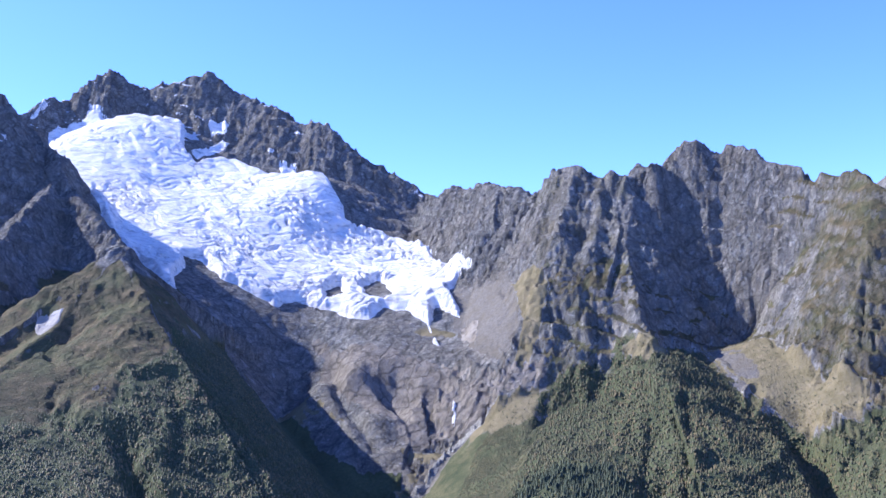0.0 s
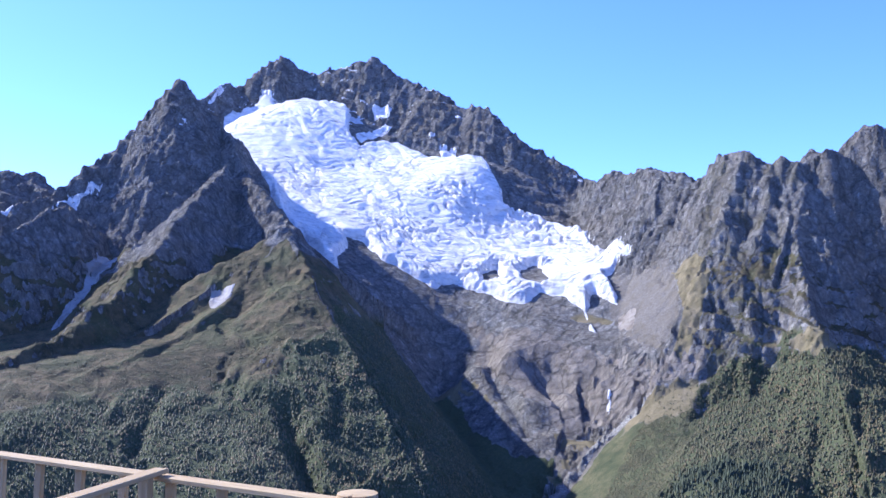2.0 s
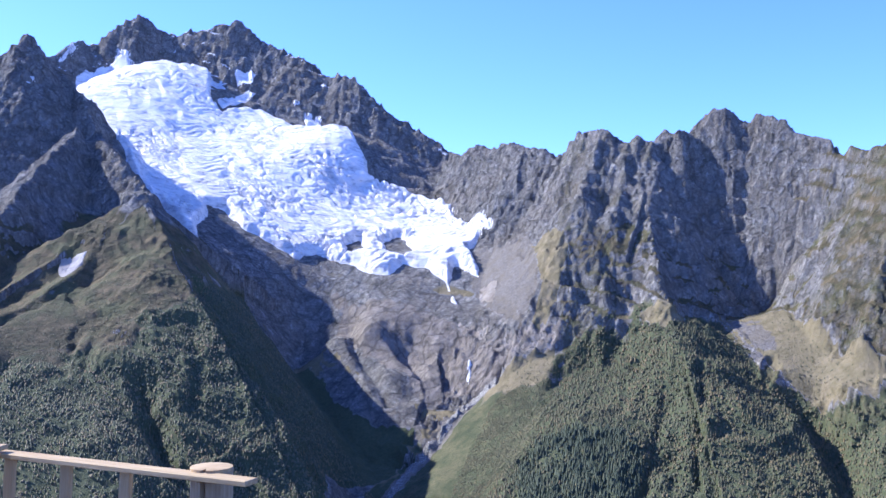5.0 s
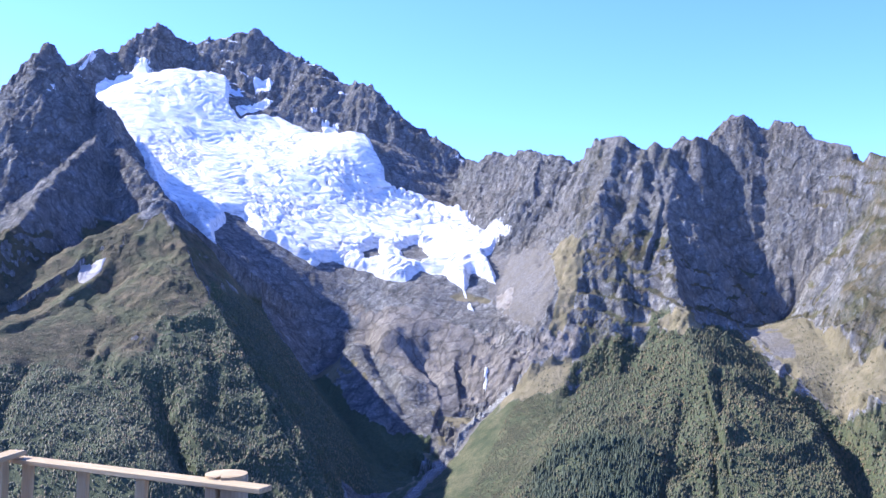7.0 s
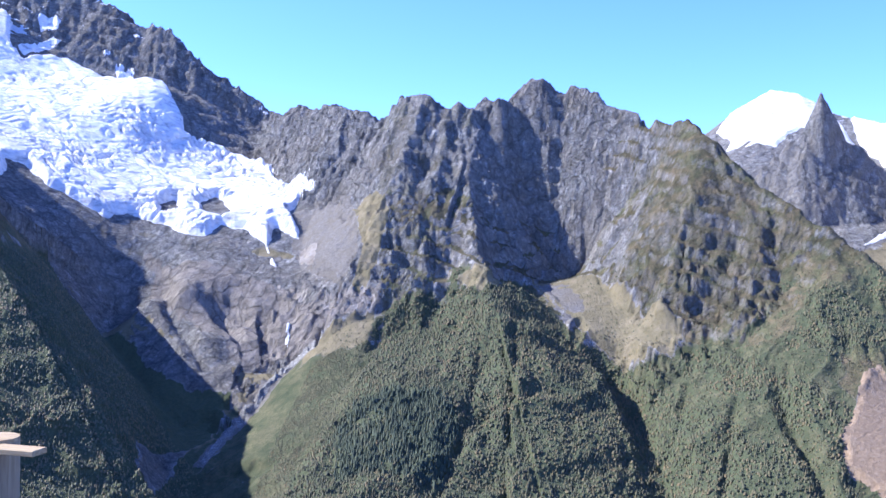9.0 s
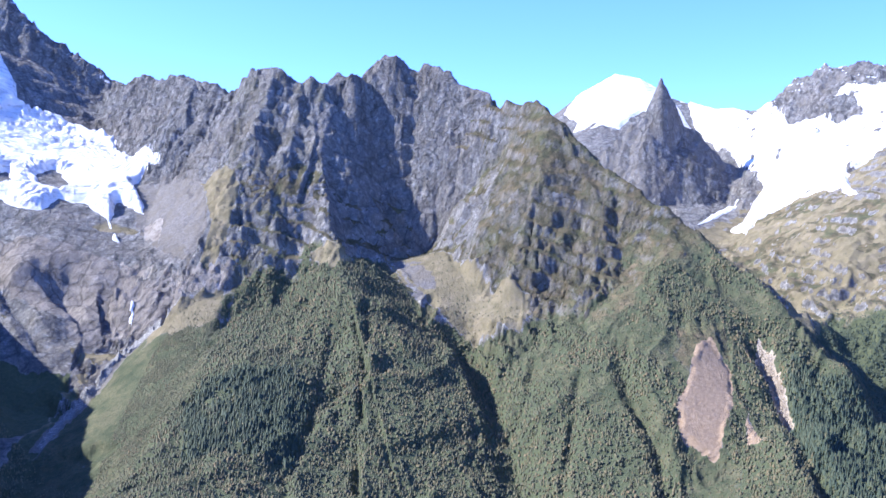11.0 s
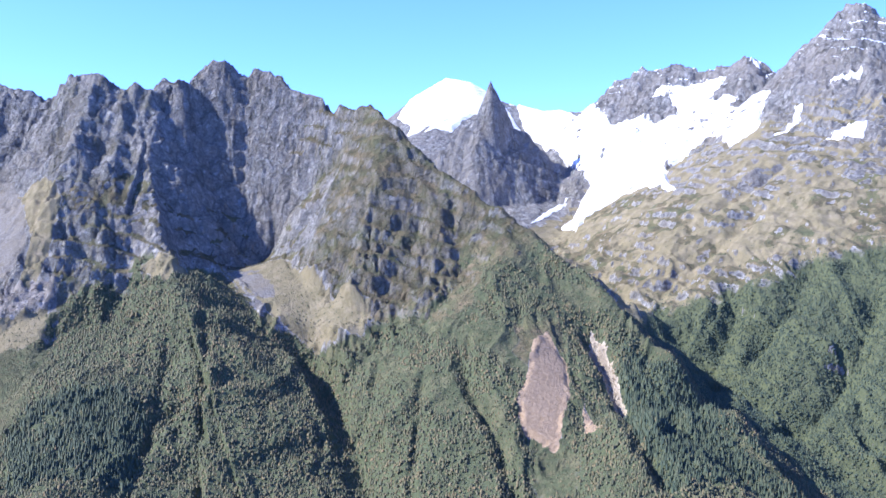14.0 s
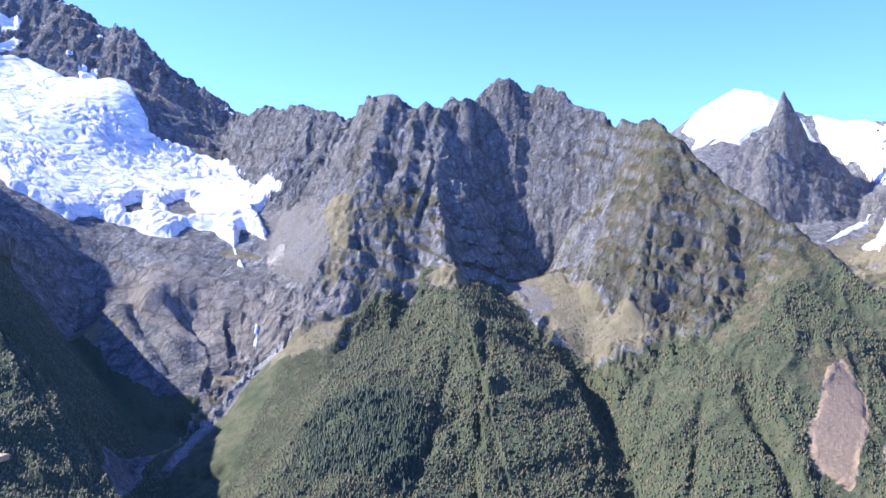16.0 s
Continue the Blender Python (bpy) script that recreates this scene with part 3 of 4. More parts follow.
GROUND_PATCHES.append(("scree", [(-104, 2137), (-57, 2223), (5, 2264), (100, 2238), (154, 2259), (129, 2196), (28, 2176), (-23, 2140), (-43, 2092)], 6))
GROUND_PATCHES.append(("heath", [(-1117, 1640), (-1123, 1859), (-1100, 2065), (-903, 1905), (-851, 2085), (-834, 2216), (-775, 2297), (-645, 2116), (-577, 1998), (-676, 1899), (-724, 1865), (-832, 1757), (-971, 1591), (-1014, 1492)], 14))
GROUND_PATCHES.append(("slab", [(63, 2663), (115, 2589), (103, 2510), (60, 2599)], 8))
GROUND_PATCHES.append(("slab", [(103, 2406), (172, 2294), (156, 2275), (113, 2345)], 8))
GROUND_PATCHES.append(("slab", [(195, 2308), (242, 2295), (229, 2236), (195, 2252)], 8))
GROUND_PATCHES.append(("turf", [(425, 2264), (460, 2270), (496, 2234), (516, 2196), (459, 2184)], 6))
GROUND_PATCHES.append(("rock", [(-352, 2475), (-194, 2356), (-68, 2243), (-144, 2179), (-202, 1998), (-245, 1751)], 8))
GROUND_PATCHES.append(("scree", [(41, 2872), (189, 2685), (203, 2476), (156, 2387), (50, 2616), (11, 2764)], 12))
GROUND_PATCHES.append(("turf", [(193, 2645), (256, 2571), (276, 2461), (235, 2360), (199, 2299), (167, 2286), (178, 2345), (206, 2415)], 6))
GROUND_PATCHES.append(("slab", [(89, 2406), (152, 2323), (224, 2277), (223, 2241), (160, 2274)], 7))
GROUND_PATCHES.append(("pale", [(92, 2410), (147, 2311), (133, 2292), (93, 2374)], 5))
GROUND_PATCHES.append(("pale", [(194, 2320), (224, 2277), (208, 2246), (184, 2289)], 5))
GROUND_PATCHES.append(("pale", [(50, 2676), (98, 2630), (83, 2535), (49, 2620)], 5))
GROUND_PATCHES.append(("pale", [(-12, 2532), (66, 2439), (54, 2427), (-2, 2496)], 5))
GROUND_PATCHES.append(("pale", [(138, 2280), (183, 2277), (174, 2253), (140, 2272)], 5))
GROUND_PATCHES.append(("heath", [(1060, 1680), (1150, 1640), (1125, 1560), (1087, 1585), (1030, 1545), (1015, 1585)], 17))
GROUND_PATCHES.append(("soil", [(1107, 1615), (1108, 1540), (1064, 1474), (968, 1378), (934, 1445), (961, 1498), (1022, 1550), (1062, 1600)], 4))
GROUND_PATCHES.append(("sand", [(1216, 1610), (1216, 1559), (1186, 1489), (1152, 1406), (1141, 1436), (1162, 1497), (1180, 1567)], 4))
GROUND_PATCHES.append(("soil", [(1077, 1444), (1043, 1350), (1040, 1397)], 4))
GROUND_PATCHES.append(("turf", [(646, 2366), (690, 2309), (731, 2301), (781, 2329), (800, 2200), (808, 2096), (842, 2014), (872, 1969), (833, 1925), (785, 1975), (745, 2050), (700, 2100), (664, 2202)], 7))
GROUND_PATCHES.append(("scree", [(648, 2356), (690, 2299), (715, 2285), (722, 2220), (712, 2160), (672, 2190)], 6))
GROUND_PATCHES.append(("meadow", [(240, 2240), (198, 2133), (157, 2069), (102, 1939), (23, 1830), (-138, 1950), (-104, 2110), (-50, 2185), (-5, 2235), (54, 2262), (118, 2235)], 10))
GROUND_PATCHES.append(("turf", [(235, 2262), (196, 2160), (150, 2170), (95, 2190), (40, 2210), (54, 2270), (118, 2250)], 14))
GROUND_PATCHES.append(("scree", [(-151, 1985), (-110, 2070), (-60, 2150), (10, 2230), (80, 2258), (70, 2280), (-5, 2255), (-75, 2195), (-130, 2100), (-170, 2000)], 6))
GROUND_PATCHES.append(("wood", [(-637, 2251), (-567, 2274), (-508, 2531), (-386, 2482), (-284, 2322), (-209, 2256), (-107, 2227), (-154, 2077), (-256, 2005), (-339, 1931), (-420, 2036), (-534, 2144)], 10))

# ---- land ----
def mesh_of(name, verts, quads, material, smooth=True):
    me = bpy.data.meshes.new(name)
    verts, quads = np.asarray(verts, np.float32), np.asarray(quads, np.int32)
    k = quads.shape[1]
    me.vertices.add(len(verts))
    me.vertices.foreach_set("co", verts.ravel())
    me.loops.add(quads.size)
    me.loops.foreach_set("vertex_index", quads.ravel())
    me.polygons.add(len(quads))
    me.polygons.foreach_set("loop_start", np.arange(len(quads), dtype=np.int32) * k)
    me.polygons.foreach_set("loop_total", np.full(len(quads), k, np.int32))
    me.update(calc_edges=True)
    if smooth:
        me.polygons.foreach_set("use_smooth", np.ones(len(quads), bool))
    me.materials.append(material)
    return me


def set_mask(me, name, values):
    me.attributes.new(name, "FLOAT", "POINT").data.foreach_set("value", np.asarray(values, np.float32))


def pick(verts, quads, keep):
    """The quads kept, with their own vertices: vertices, quads, old indices."""
    q = quads[keep]
    used, inv = np.unique(q, return_inverse=True)
    return verts[used], inv.reshape(q.shape), used


# a fan of land, evenly fine in bearing and range
bearing = np.radians(np.arange(-55.5, 37, 0.092))
rng = [1330.0]
while rng[-1] < 4900:
    rng.append(rng[-1] + 3.2 + 3.3 * (rng[-1] - 1330) / 3570)
rng = np.array(rng)
BB, RR = np.meshgrid(bearing, rng)
GX, GY = -np.sin(BB) * RR, np.cos(BB) * RR
GZ, GROCK = surface(GX, GY)
dzr = np.gradient(GZ, axis=0) / np.gradient(RR, axis=0)
dzb = np.gradient(GZ, axis=1) / (np.gradient(BB, axis=1) * RR)
SLOPE = np.hypot(dzr, dzb)


def masks(x, y, z, slope):
    """Where the ground is turf, wood, scree, bare slab or red soil."""
    n = fbm(x / 160, y / 160, 61, 4)
    n2 = fbm(x / 45, y / 45, 62, 3)
    reg = region(np.arctan2(-x, y), np.hypot(x, y))
    bearing_deg = np.degrees(np.arctan2(-x, y)) + 2.2 * n + 0.8 * n2 + 0.006 * (z - 150) * (reg == 0) * (z > -100)
    far_line = np.interp(bearing_deg, (-56, -50, -44, -38), (-30, -90, -190, -260))
    near_line = np.interp(bearing_deg, (-45, -36, -32, -28, -24, -18, -14.5, -11.5, -8, -5), (-50, -60, -90, -190, -235, -235, -100, -45, -150, -240))
    front_line = np.interp(bearing_deg, (11, 15.5, 18, 20, 26), (-60, -15, -80, -140, -165))
    tree_line = np.choose(reg, (near_line, front_line, -430, far_line + 90 * n))
    far_turf = np.interp(bearing_deg, (-44, -37, -33), (420, 180, -150))
    near_turf = np.interp(bearing_deg, (-40, -22, -20.5, -18.5, -13, -11, -5, -3), (600, 600, 330, 60, 60, 170, 170, 60))
    turf_line = np.choose(reg, (near_turf, 120, -60, far_turf))
    steep = np.choose(reg, (np.where(bearing_deg < -19, 1.65, 1.4), 2.0, 1.0, np.where(z < 100, 1.5, 1.05)))
    turf = step(0.25, -0.35, slope - steep + 0.9 * n2 + 0.8 * n) * step(90, -60, z - turf_line + 110 * n)
    below = step(60, -60, z - tree_line + 70 * n + 30 * n2)
    wood = step(3.5, 2.6, slope + 0.2 * n2) * below
    brown = step(-0.12, 0.2, n + 0.5 * n2)
    heath = turf * np.where(reg == 3, 0.85 * brown, reg < 2)
    # thin grass between the stones of the ribbed face and of the buttress
    sparse = np.interp(bearing_deg, (-40, -21.5, -19.5, -12.5, -10, -5, -3.5), (0.5, 0.5, 0, 0, 0.42, 0.42, 0)) + 0.16 * n2
    heath = np.where((reg == 0) & (z > -260), np.maximum(0.62 * heath, np.where(sparse > 0.2, sparse, 0)), heath)
    turf = turf * (reg >= 2)
    snow = step(1.25, 0.8, slope + 0.5 * n2) * step(0.0, 0.3, n2 + n) * (np.where(reg == 2, step(640, 800, z), 0) + np.where(reg == 3, step(520, 650, z), 0))
    # avalanche tracks without trees
    turn = np.arctan2(x - 700, np.maximum(2780 - y, 1)) + 0.03 * wave(x / 120, y / 120, 8)
    track = step(0.28, 0.5, wave(turn * 17, np.hypot(x - 700, 2780 - y) / 700, 68)) * step(-0.1, 0.25, turn)
    wood = wood * (1 - 0.9 * track * (reg == 0))
    meadow = np.maximum(track * (reg == 0) * step(-60, -140, z), below * (reg < 2))
    out = dict(turf=turf, heath=heath, snow=snow, meadow=meadow, wood=wood, scree=0.5 * (reg == 3) * step(-0.05, 0.15, n2 - n) * step(-90, 90, z), pale=np.zeros(x.shape), sand=np.zeros(x.shape), slab=np.zeros(x.shape), soil=np.zeros(x.shape))
    for kind, poly, frayed in GROUND_PATCHES:
        px, py = zip(*poly)
        near = (x > min(px) - 3 * frayed) & (x < max(px) + 3 * frayed) & (y > min(py) - 3 * frayed) & (y < max(py) + 3 * frayed)
        if not near.any():
            continue
        nx, ny = x[near], y[near]
        m = step(-frayed, frayed, inside(nx, ny, poly) + frayed * 1.6 * fbm(nx / (frayed * 3), ny / (frayed * 3), 63, 3))
        for other in out:
            out[other][near] *= 1 - m
        if kind in out:
            out[kind][near] = np.maximum(out[kind][near], m)
    return out


MASK = masks(GX, GY, GZ, SLOPE)
NR, NB = GX.shape
FANV = np.stack([GX, GY, GZ], -1).reshape(-1, 3)
i0 = (np.arange(NR - 1)[:, None] * NB + np.arange(NB - 1)[None]).ravel()
FANQ = np.stack([i0 + 1, i0, i0 + NB, i0 + NB + 1], -1)


reg = region(BB[:-1, :-1].ravel(), RR[:-1, :-1].ravel())
MASSIFS = []
for k, label in enumerate(("steep grey rock peak above a forested slope cut by gullies",
                           "pyramid of dark rock with brown turf and forest below",
                           "high jagged rock peak round a glacier bowl with bare slabs",
                           "distant rock wall with snowfields above brown alpine meadow")):
    v, q, used = pick(FANV, FANQ, reg == k)
    me = mesh_of("mountain", v, q, LAND, False)
    for name, values in MASK.items():
        set_mask(me, name, values.ravel()[used])
    MASSIFS.append(tagged(new("mountain", me), label, "mountain", "mountains round the valley"))

# the rest of the land, coarse: valley floor, the hill under the terrace, and what lies behind it
g = np.arange(-4900, 4901, 50.0)
CX, CY = np.meshgrid(g, g)
CZ = surface(CX, CY, False)[0]
cr, cb = np.hypot(CX, CY), np.degrees(np.arctan2(-CX, CY))
CZ = np.where(cr > 1330, np.minimum(CZ, 500), CZ)
hill = -5 - 0.8 * np.maximum(np.hypot(CX, CY + 40) - 48, 0) + 8 * fbm(CX / 90, CY / 90, 71) * step(60, 150, cr)
back = 40 - 0.35 * np.abs(CY + 500) - 0.1 * np.abs(CX)
CZ = np.maximum(CZ, np.maximum(np.where(cr < 1200, hill, -9999), np.where(CY < -60, back, -9999)))
n = len(g)
i1 = (np.arange(n - 1)[:, None] * n + np.arange(n - 1)[None]).ravel()
quads = np.stack([i1, i1 + 1, i1 + n + 1, i1 + n], -1)
mid_x, mid_y = CX[:-1, :-1].ravel() + 25, CY[:-1, :-1].ravel() + 25
mr, mb = np.hypot(mid_x, mid_y), np.degrees(np.arctan2(-mid_x, mid_y))
keep = ~((mr > 1400) & (mr < 4860) & (mb > -54) & (mb < 35.5)) & (mr < 4900)
buried = (cr > 1330) & (cb > -55.5) & (cb < 37)
cv = np.stack([CX, CY, CZ - np.where(buried, 14, 0)], -1).reshape(-1, 3)
v, q, used = pick(cv, quads, keep)
me = mesh_of("ground", v, q, LAND)
dz = np.hypot(*np.gradient(CZ, 50.0))
for name, values in masks(CX, CY, CZ, dz).items():
    set_mask(me, name, values.ravel()[used])
tagged(new("ground", me), "wooded valley floor and hillsides round the mountains", "ground", kind="structure")

# outlines of ice and snow in the plan
GLACIER = [(-1273, 3051), (-1590, 3834), (-1539, 3892), (-1469, 3925), (-1442, 3948), (-1383, 3919), (-1304, 3873), (-1286, 4000), (-1184, 3912), (-1129, 3946), (-1077, 3955), (-1026, 3874), (-1003, 3757), (-934, 3684), (-864, 3750), (-795, 3754), (-692, 3700), (-585, 3618), (-480, 3630), (-436, 3670), (-397, 3537), (-345, 3449), (-334, 3403), (-201, 3403), (-57, 3322), (92, 2890), (54, 2896), (23, 2859), (46, 2772), (64, 2691), (19, 2736), (-20, 2782), (-29, 2714), (-9, 2608), (-32, 2625), (-58, 2731), (-113, 2793), (-173, 2813), (-211, 2765), (-261, 2769), (-352, 2838), (-442, 2872), (-503, 2829), (-558, 2847), (-633, 2874), (-673, 2880), (-749, 2974), (-805, 2969), (-779, 2912), (-782, 2799), (-748, 2703), (-780, 2698), (-940, 2841), (-1174, 3118), (-1378, 3416)]
# dark rock that breaks through the ice
ISLANDS = [[(-245, 2975), (-205, 3026), (-157, 2915), (-164, 2859), (-222, 2902)], [(-365, 2963), (-328, 3001), (-305, 2899), (-341, 2886)]]
SNOWFIELD = [(2577, 4064), (2695, 3961), (2684, 3574), (2566, 3239), (2661, 3150), (2663, 3081), (2748, 3038), (2769, 3131), (2721, 3184), (2775, 3211), (2888, 3088), (2963, 2982), (2904, 2939), (2822, 2935), (2871, 2843), (2710, 2490), (2622, 2461), (2520, 2377), (2431, 2433), (2671, 2793), (2539, 2870), (2254, 2534), (2161, 2349), (2199, 2514), (2320, 2810), (2314, 2938), (2243, 2952), (2005, 2736), (2100, 2973), (2225, 3036), (2330, 3090), (2345, 3200), (2384, 3375), (2470, 3631), (2489, 3825)]
SNOW_DOME = [(1990, 4187), (2198, 4355), (2336, 4306), (2465, 4238), (2502, 3946), (2478, 3809), (2322, 3836), (2282, 3925), (2130, 3873), (2072, 3904), (1991, 3946), (2055, 3954), (1981, 3956), (1932, 3975), (1993, 4039)]
WATERFALL = [(17, 2404), (25, 2372), (25, 2344), (20, 2320), (10, 2336), (14, 2356)]
STREAM = [(-161, 2003), (-136, 2079), (-103, 2155), (-66, 2196), (-39, 2217), (-8, 2264), (25, 2280), (65, 2280), (102, 2270), (112, 2255), (81, 2240), (43, 2259), (10, 2252), (-21, 2205), (-47, 2181), (-83, 2120), (-117, 2060), (-144, 1985)]
SNOW_PATCHES = []
SNOW_PATCHES.append([(-961, 3943), (-916, 3954), (-863, 3942), (-874, 3887), (-942, 3895)])
SNOW_PATCHES.append([(-987, 3750), (-887, 3884), (-847, 3864), (-890, 3797), (-948, 3715)])
SNOW_PATCHES.append([(-692, 3818), (-661, 3819), (-652, 3805), (-681, 3795)])
SNOW_PATCHES.append([(-1468, 3922), (-1465, 3962), (-1419, 3949), (-1374, 3910), (-1423, 3905)])
SNOW_PATCHES.append([(-638, 3775), (-564, 3770), (-535, 3600), (-614, 3663)])
SNOW_PATCHES.append([(-593, 3883), (-565, 3883), (-550, 3861), (-579, 3865)])
SNOW_PATCHES.append([(-111, 3694), (-89, 3695), (-54, 3676), (-72, 3675)])
SNOW_PATCHES.append([(-1628, 2605), (-1603, 2668), (-1532, 2759), (-1529, 2742), (-1569, 2674), (-1561, 2655), (-1585, 2655)])
SNOW_PATCHES.append([(-1358, 2355), (-1385, 2500), (-1330, 2510), (-1293, 2381), (-1295, 2278), (-1262, 2104), (-1283, 2060), (-1321, 2167), (-1327, 2276)])
SNOW_PATCHES.append([(-925, 2163), (-857, 2168), (-852, 2121), (-885, 2086), (-918, 2130)])
SNOW_PATCHES.append([(-1369, 2906), (-1342, 2945), (-1335, 2930), (-1354, 2908)])
SNOW_PATCHES.append([(-1666, 3807), (-1637, 3889), (-1606, 3933), (-1607, 3898), (-1639, 3832)])
SNOW_PATCHES.append([(-1295, 1901), (-1238, 1938), (-1199, 1962), (-1238, 1938), (-1285, 1907)])
SNOW_PATCHES.append([(-1722, 2510), (-2531, 3769), (-1698, 2541), (-1714, 2501)])
SNOW_PATCHES.append([(2539, 2133), (2594, 2123), (2631, 2109), (2679, 2062), (2618, 2035), (2560, 2095)])
SNOW_PATCHES.append([(2486, 2296), (2576, 2292), (2621, 2320), (2648, 2295), (2564, 2257), (2505, 2264)])
SNOW_PATCHES.append([(3028, 2928), (3069, 2896), (2785, 2580), (3022, 2836), (3029, 2904)])
SNOW_PATCHES.append([(2756, 2304), (2838, 2208), (2805, 2193), (2752, 2277)])
SNOW_PATCHES.append([(1965, 3002), (2054, 3058), (2199, 3133), (2254, 3114), (2217, 3101), (2063, 3033)])


def ice_material():
    m, t, b = nodes_of("glacier ice and old snow")
    p = t.nodes.new("ShaderNodeNewGeometry").outputs["Position"]
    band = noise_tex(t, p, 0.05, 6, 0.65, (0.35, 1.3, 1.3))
    fine = noise_tex(t, p, 0.25, 5, 0.65)
    dirt_shade = noise_tex(t, p, 0.012, 6, 0.6)
    # Dark end falls in the bump's hollows: crevasse shade put into the colour.
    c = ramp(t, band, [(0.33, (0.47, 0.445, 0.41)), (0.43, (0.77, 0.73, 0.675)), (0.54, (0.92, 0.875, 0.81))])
    # Values above 1 grey a whole patch: shade put into the colour, besides soiling.
    patch_shade = sums(t, "MULTIPLY", sums(t, "SUBTRACT", attribute(t, "dirt_shade"), 1.0), 0.75)
    c = mix(t, sums(t, "ADD", patch_shade, sums(t, "MULTIPLY", sums(t, "MULTIPLY", grey(t, dirt_shade, 0.5, 0.75), attribute(t, "dirt_shade")), 0.7)), c, (0.36, 0.32, 0.28))
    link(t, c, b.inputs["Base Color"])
    b.inputs["Roughness"].default_value = 0.7
    b.inputs["Specular IOR Level"].default_value = 0.3
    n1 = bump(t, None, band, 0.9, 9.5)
    bump(t, b, fine, 1.0, 3.5, n1)
    return m


ICE = ice_material()


def stream_material():
    m, t, b = nodes_of("white water between stones")
    p = t.nodes.new("ShaderNodeNewGeometry").outputs["Position"]
    foam = noise_tex(t, p, 0.22, 5, 0.7)
    c = ramp(t, foam, [(0.36, (0.11, 0.1, 0.083)), (0.54, (0.2, 0.182, 0.15)), (0.62, (0.3, 0.28, 0.245)), (0.74, (0.6, 0.6, 0.59))])
    link(t, c, b.inputs["Base Color"])
    b.inputs["Roughness"].default_value = 0.6
    bump(t, b, noise_tex(t, p, 0.4, 5, 0.7), 1.0, 1.5)
    return m


STONES = stream_material()


def largest(keep):
    """The largest joined piece of a grid of cells."""
    mark = np.where(keep, np.arange(1, keep.size + 1).reshape(keep.shape), 0)
    for _ in range(4000):
        m = mark.copy()
        for _ in range(8):
            m[1:] = np.maximum(m[1:], m[:-1])
            m[:-1] = np.maximum(m[:-1], m[1:])
            m[:, 1:] = np.maximum(m[:, 1:], m[:, :-1])
            m[:, :-1] = np.maximum(m[:, :-1], m[:, 1:])
            m = np.where(keep, m, 0)
        if (m == mark).all():
            break
        mark = m
    ids, n = np.unique(mark[mark > 0], return_counts=True)
    return mark == ids[n.argmax()]


def ice_sheet(name, poly, thick, crevasse, step_r, step_b, frayed, dirt_shade, split=None, cover=None, islands=()):
    """A body of ice or snow lying on the land inside an outline."""
    px, py = np.array(poly, float).T
    r, b = np.hypot(px, py), np.arctan2(-px, py)
    bs = np.arange(b.min() - 0.004, b.max() + 0.004, radians(step_b))
    rs = np.arange(r.min() - 20, min(r.max() + 20, 4880), step_r)
    B, R = np.meshgrid(bs, rs)
    x, y = -np.sin(B) * R, np.cos(B) * R
    d = inside(x, y, poly)
    for rock_island in islands:
        d = np.minimum(d, -inside(x, y, rock_island))
    d = d + frayed * fbm(x / (frayed * 4), y / (frayed * 4), 91, 4) - frayed * 0.15
    full = step(0, frayed * 1.5, d)
    z, _ = surface(x, y, True)
    wx, wy = 26 * wave(x / 130, y / 130, 93), 26 * wave(x / 130, y / 130, 94)
    if crevasse:
        z0, _ = surface(x, y, False)
        z = z * (1 - full) + (z0 + 0.12 * (z - z0)) * full
        rough = (0.3 + 1.1 * step(-0.15, 0.3, fbm(x / 200, y / 200, 95, 3))) * (0.4 + 0.6 * step(3750, 3350, R))
        cut = ridged((x + 1.3 * wx) / 44, (y + 0.7 * wy + 0.5 * x) / 13, 96, 4, 0.65) - 0.5 - 1.1 * step(0.16, 0.02, np.abs(wave((x + 2 * wy) / 85, (y + 2 * wx) / 24, 98)))
        swell = fbm((x + wx) / 260, (y + wy) / 130, 97, 3)
        bench = (0.8 * x + y + wx * 2) / 120 + 0.8 * fbm(x / 190, y / 190, 92, 3)
        bench = step(0.3, 0.7, bench - np.floor(bench)) - (bench - np.floor(bench))
        z = z + full * (rough * crevasse * cut + crevasse * (0.9 * swell + 0.7 * bench))
    z = z + thick * full - 2.5 * (1 - full)
    n_r, n_b = x.shape
    i = (np.arange(n_r - 1)[:, None] * n_b + np.arange(n_b - 1)[None]).ravel()
    q = np.stack([i + 1, i, i + n_b, i + n_b + 1], -1)
    keep = (d.ravel()[q] > -frayed * 0.1).any(1)
    keep = largest(keep.reshape(n_r - 1, n_b - 1)).ravel()
    v, q, used = pick(np.stack([x, y, z], -1).reshape(-1, 3), q, keep)
    greyed = (dirt_shade * step(3300, 2750, R)).ravel()[used]
    if not split:
        me = mesh_of(name, v, q, cover or ICE)
        set_mask(me, "dirt_shade", greyed)
        return new(name, me)
    whole = new(name)
    whole.location = (float(v[:, 0].mean()), float(v[:, 1].mean()), float(v[:, 2].min()))
    far = np.hypot(*v[q[:, 0], :2].T) + 60 * fbm(v[q[:, 0], 0] / 120, v[q[:, 0], 1] / 120, 99, 3) > split[0]
    for piece, sel in ((split[1], far), (split[2], ~far)):
        v2, q2, u2 = pick(v, q, sel)
        me = mesh_of(piece, v2 - np.array(whole.location), q2, cover or ICE)
        set_mask(me, "dirt_shade", greyed[u2])
        new(piece, me).parent = whole
    return whole


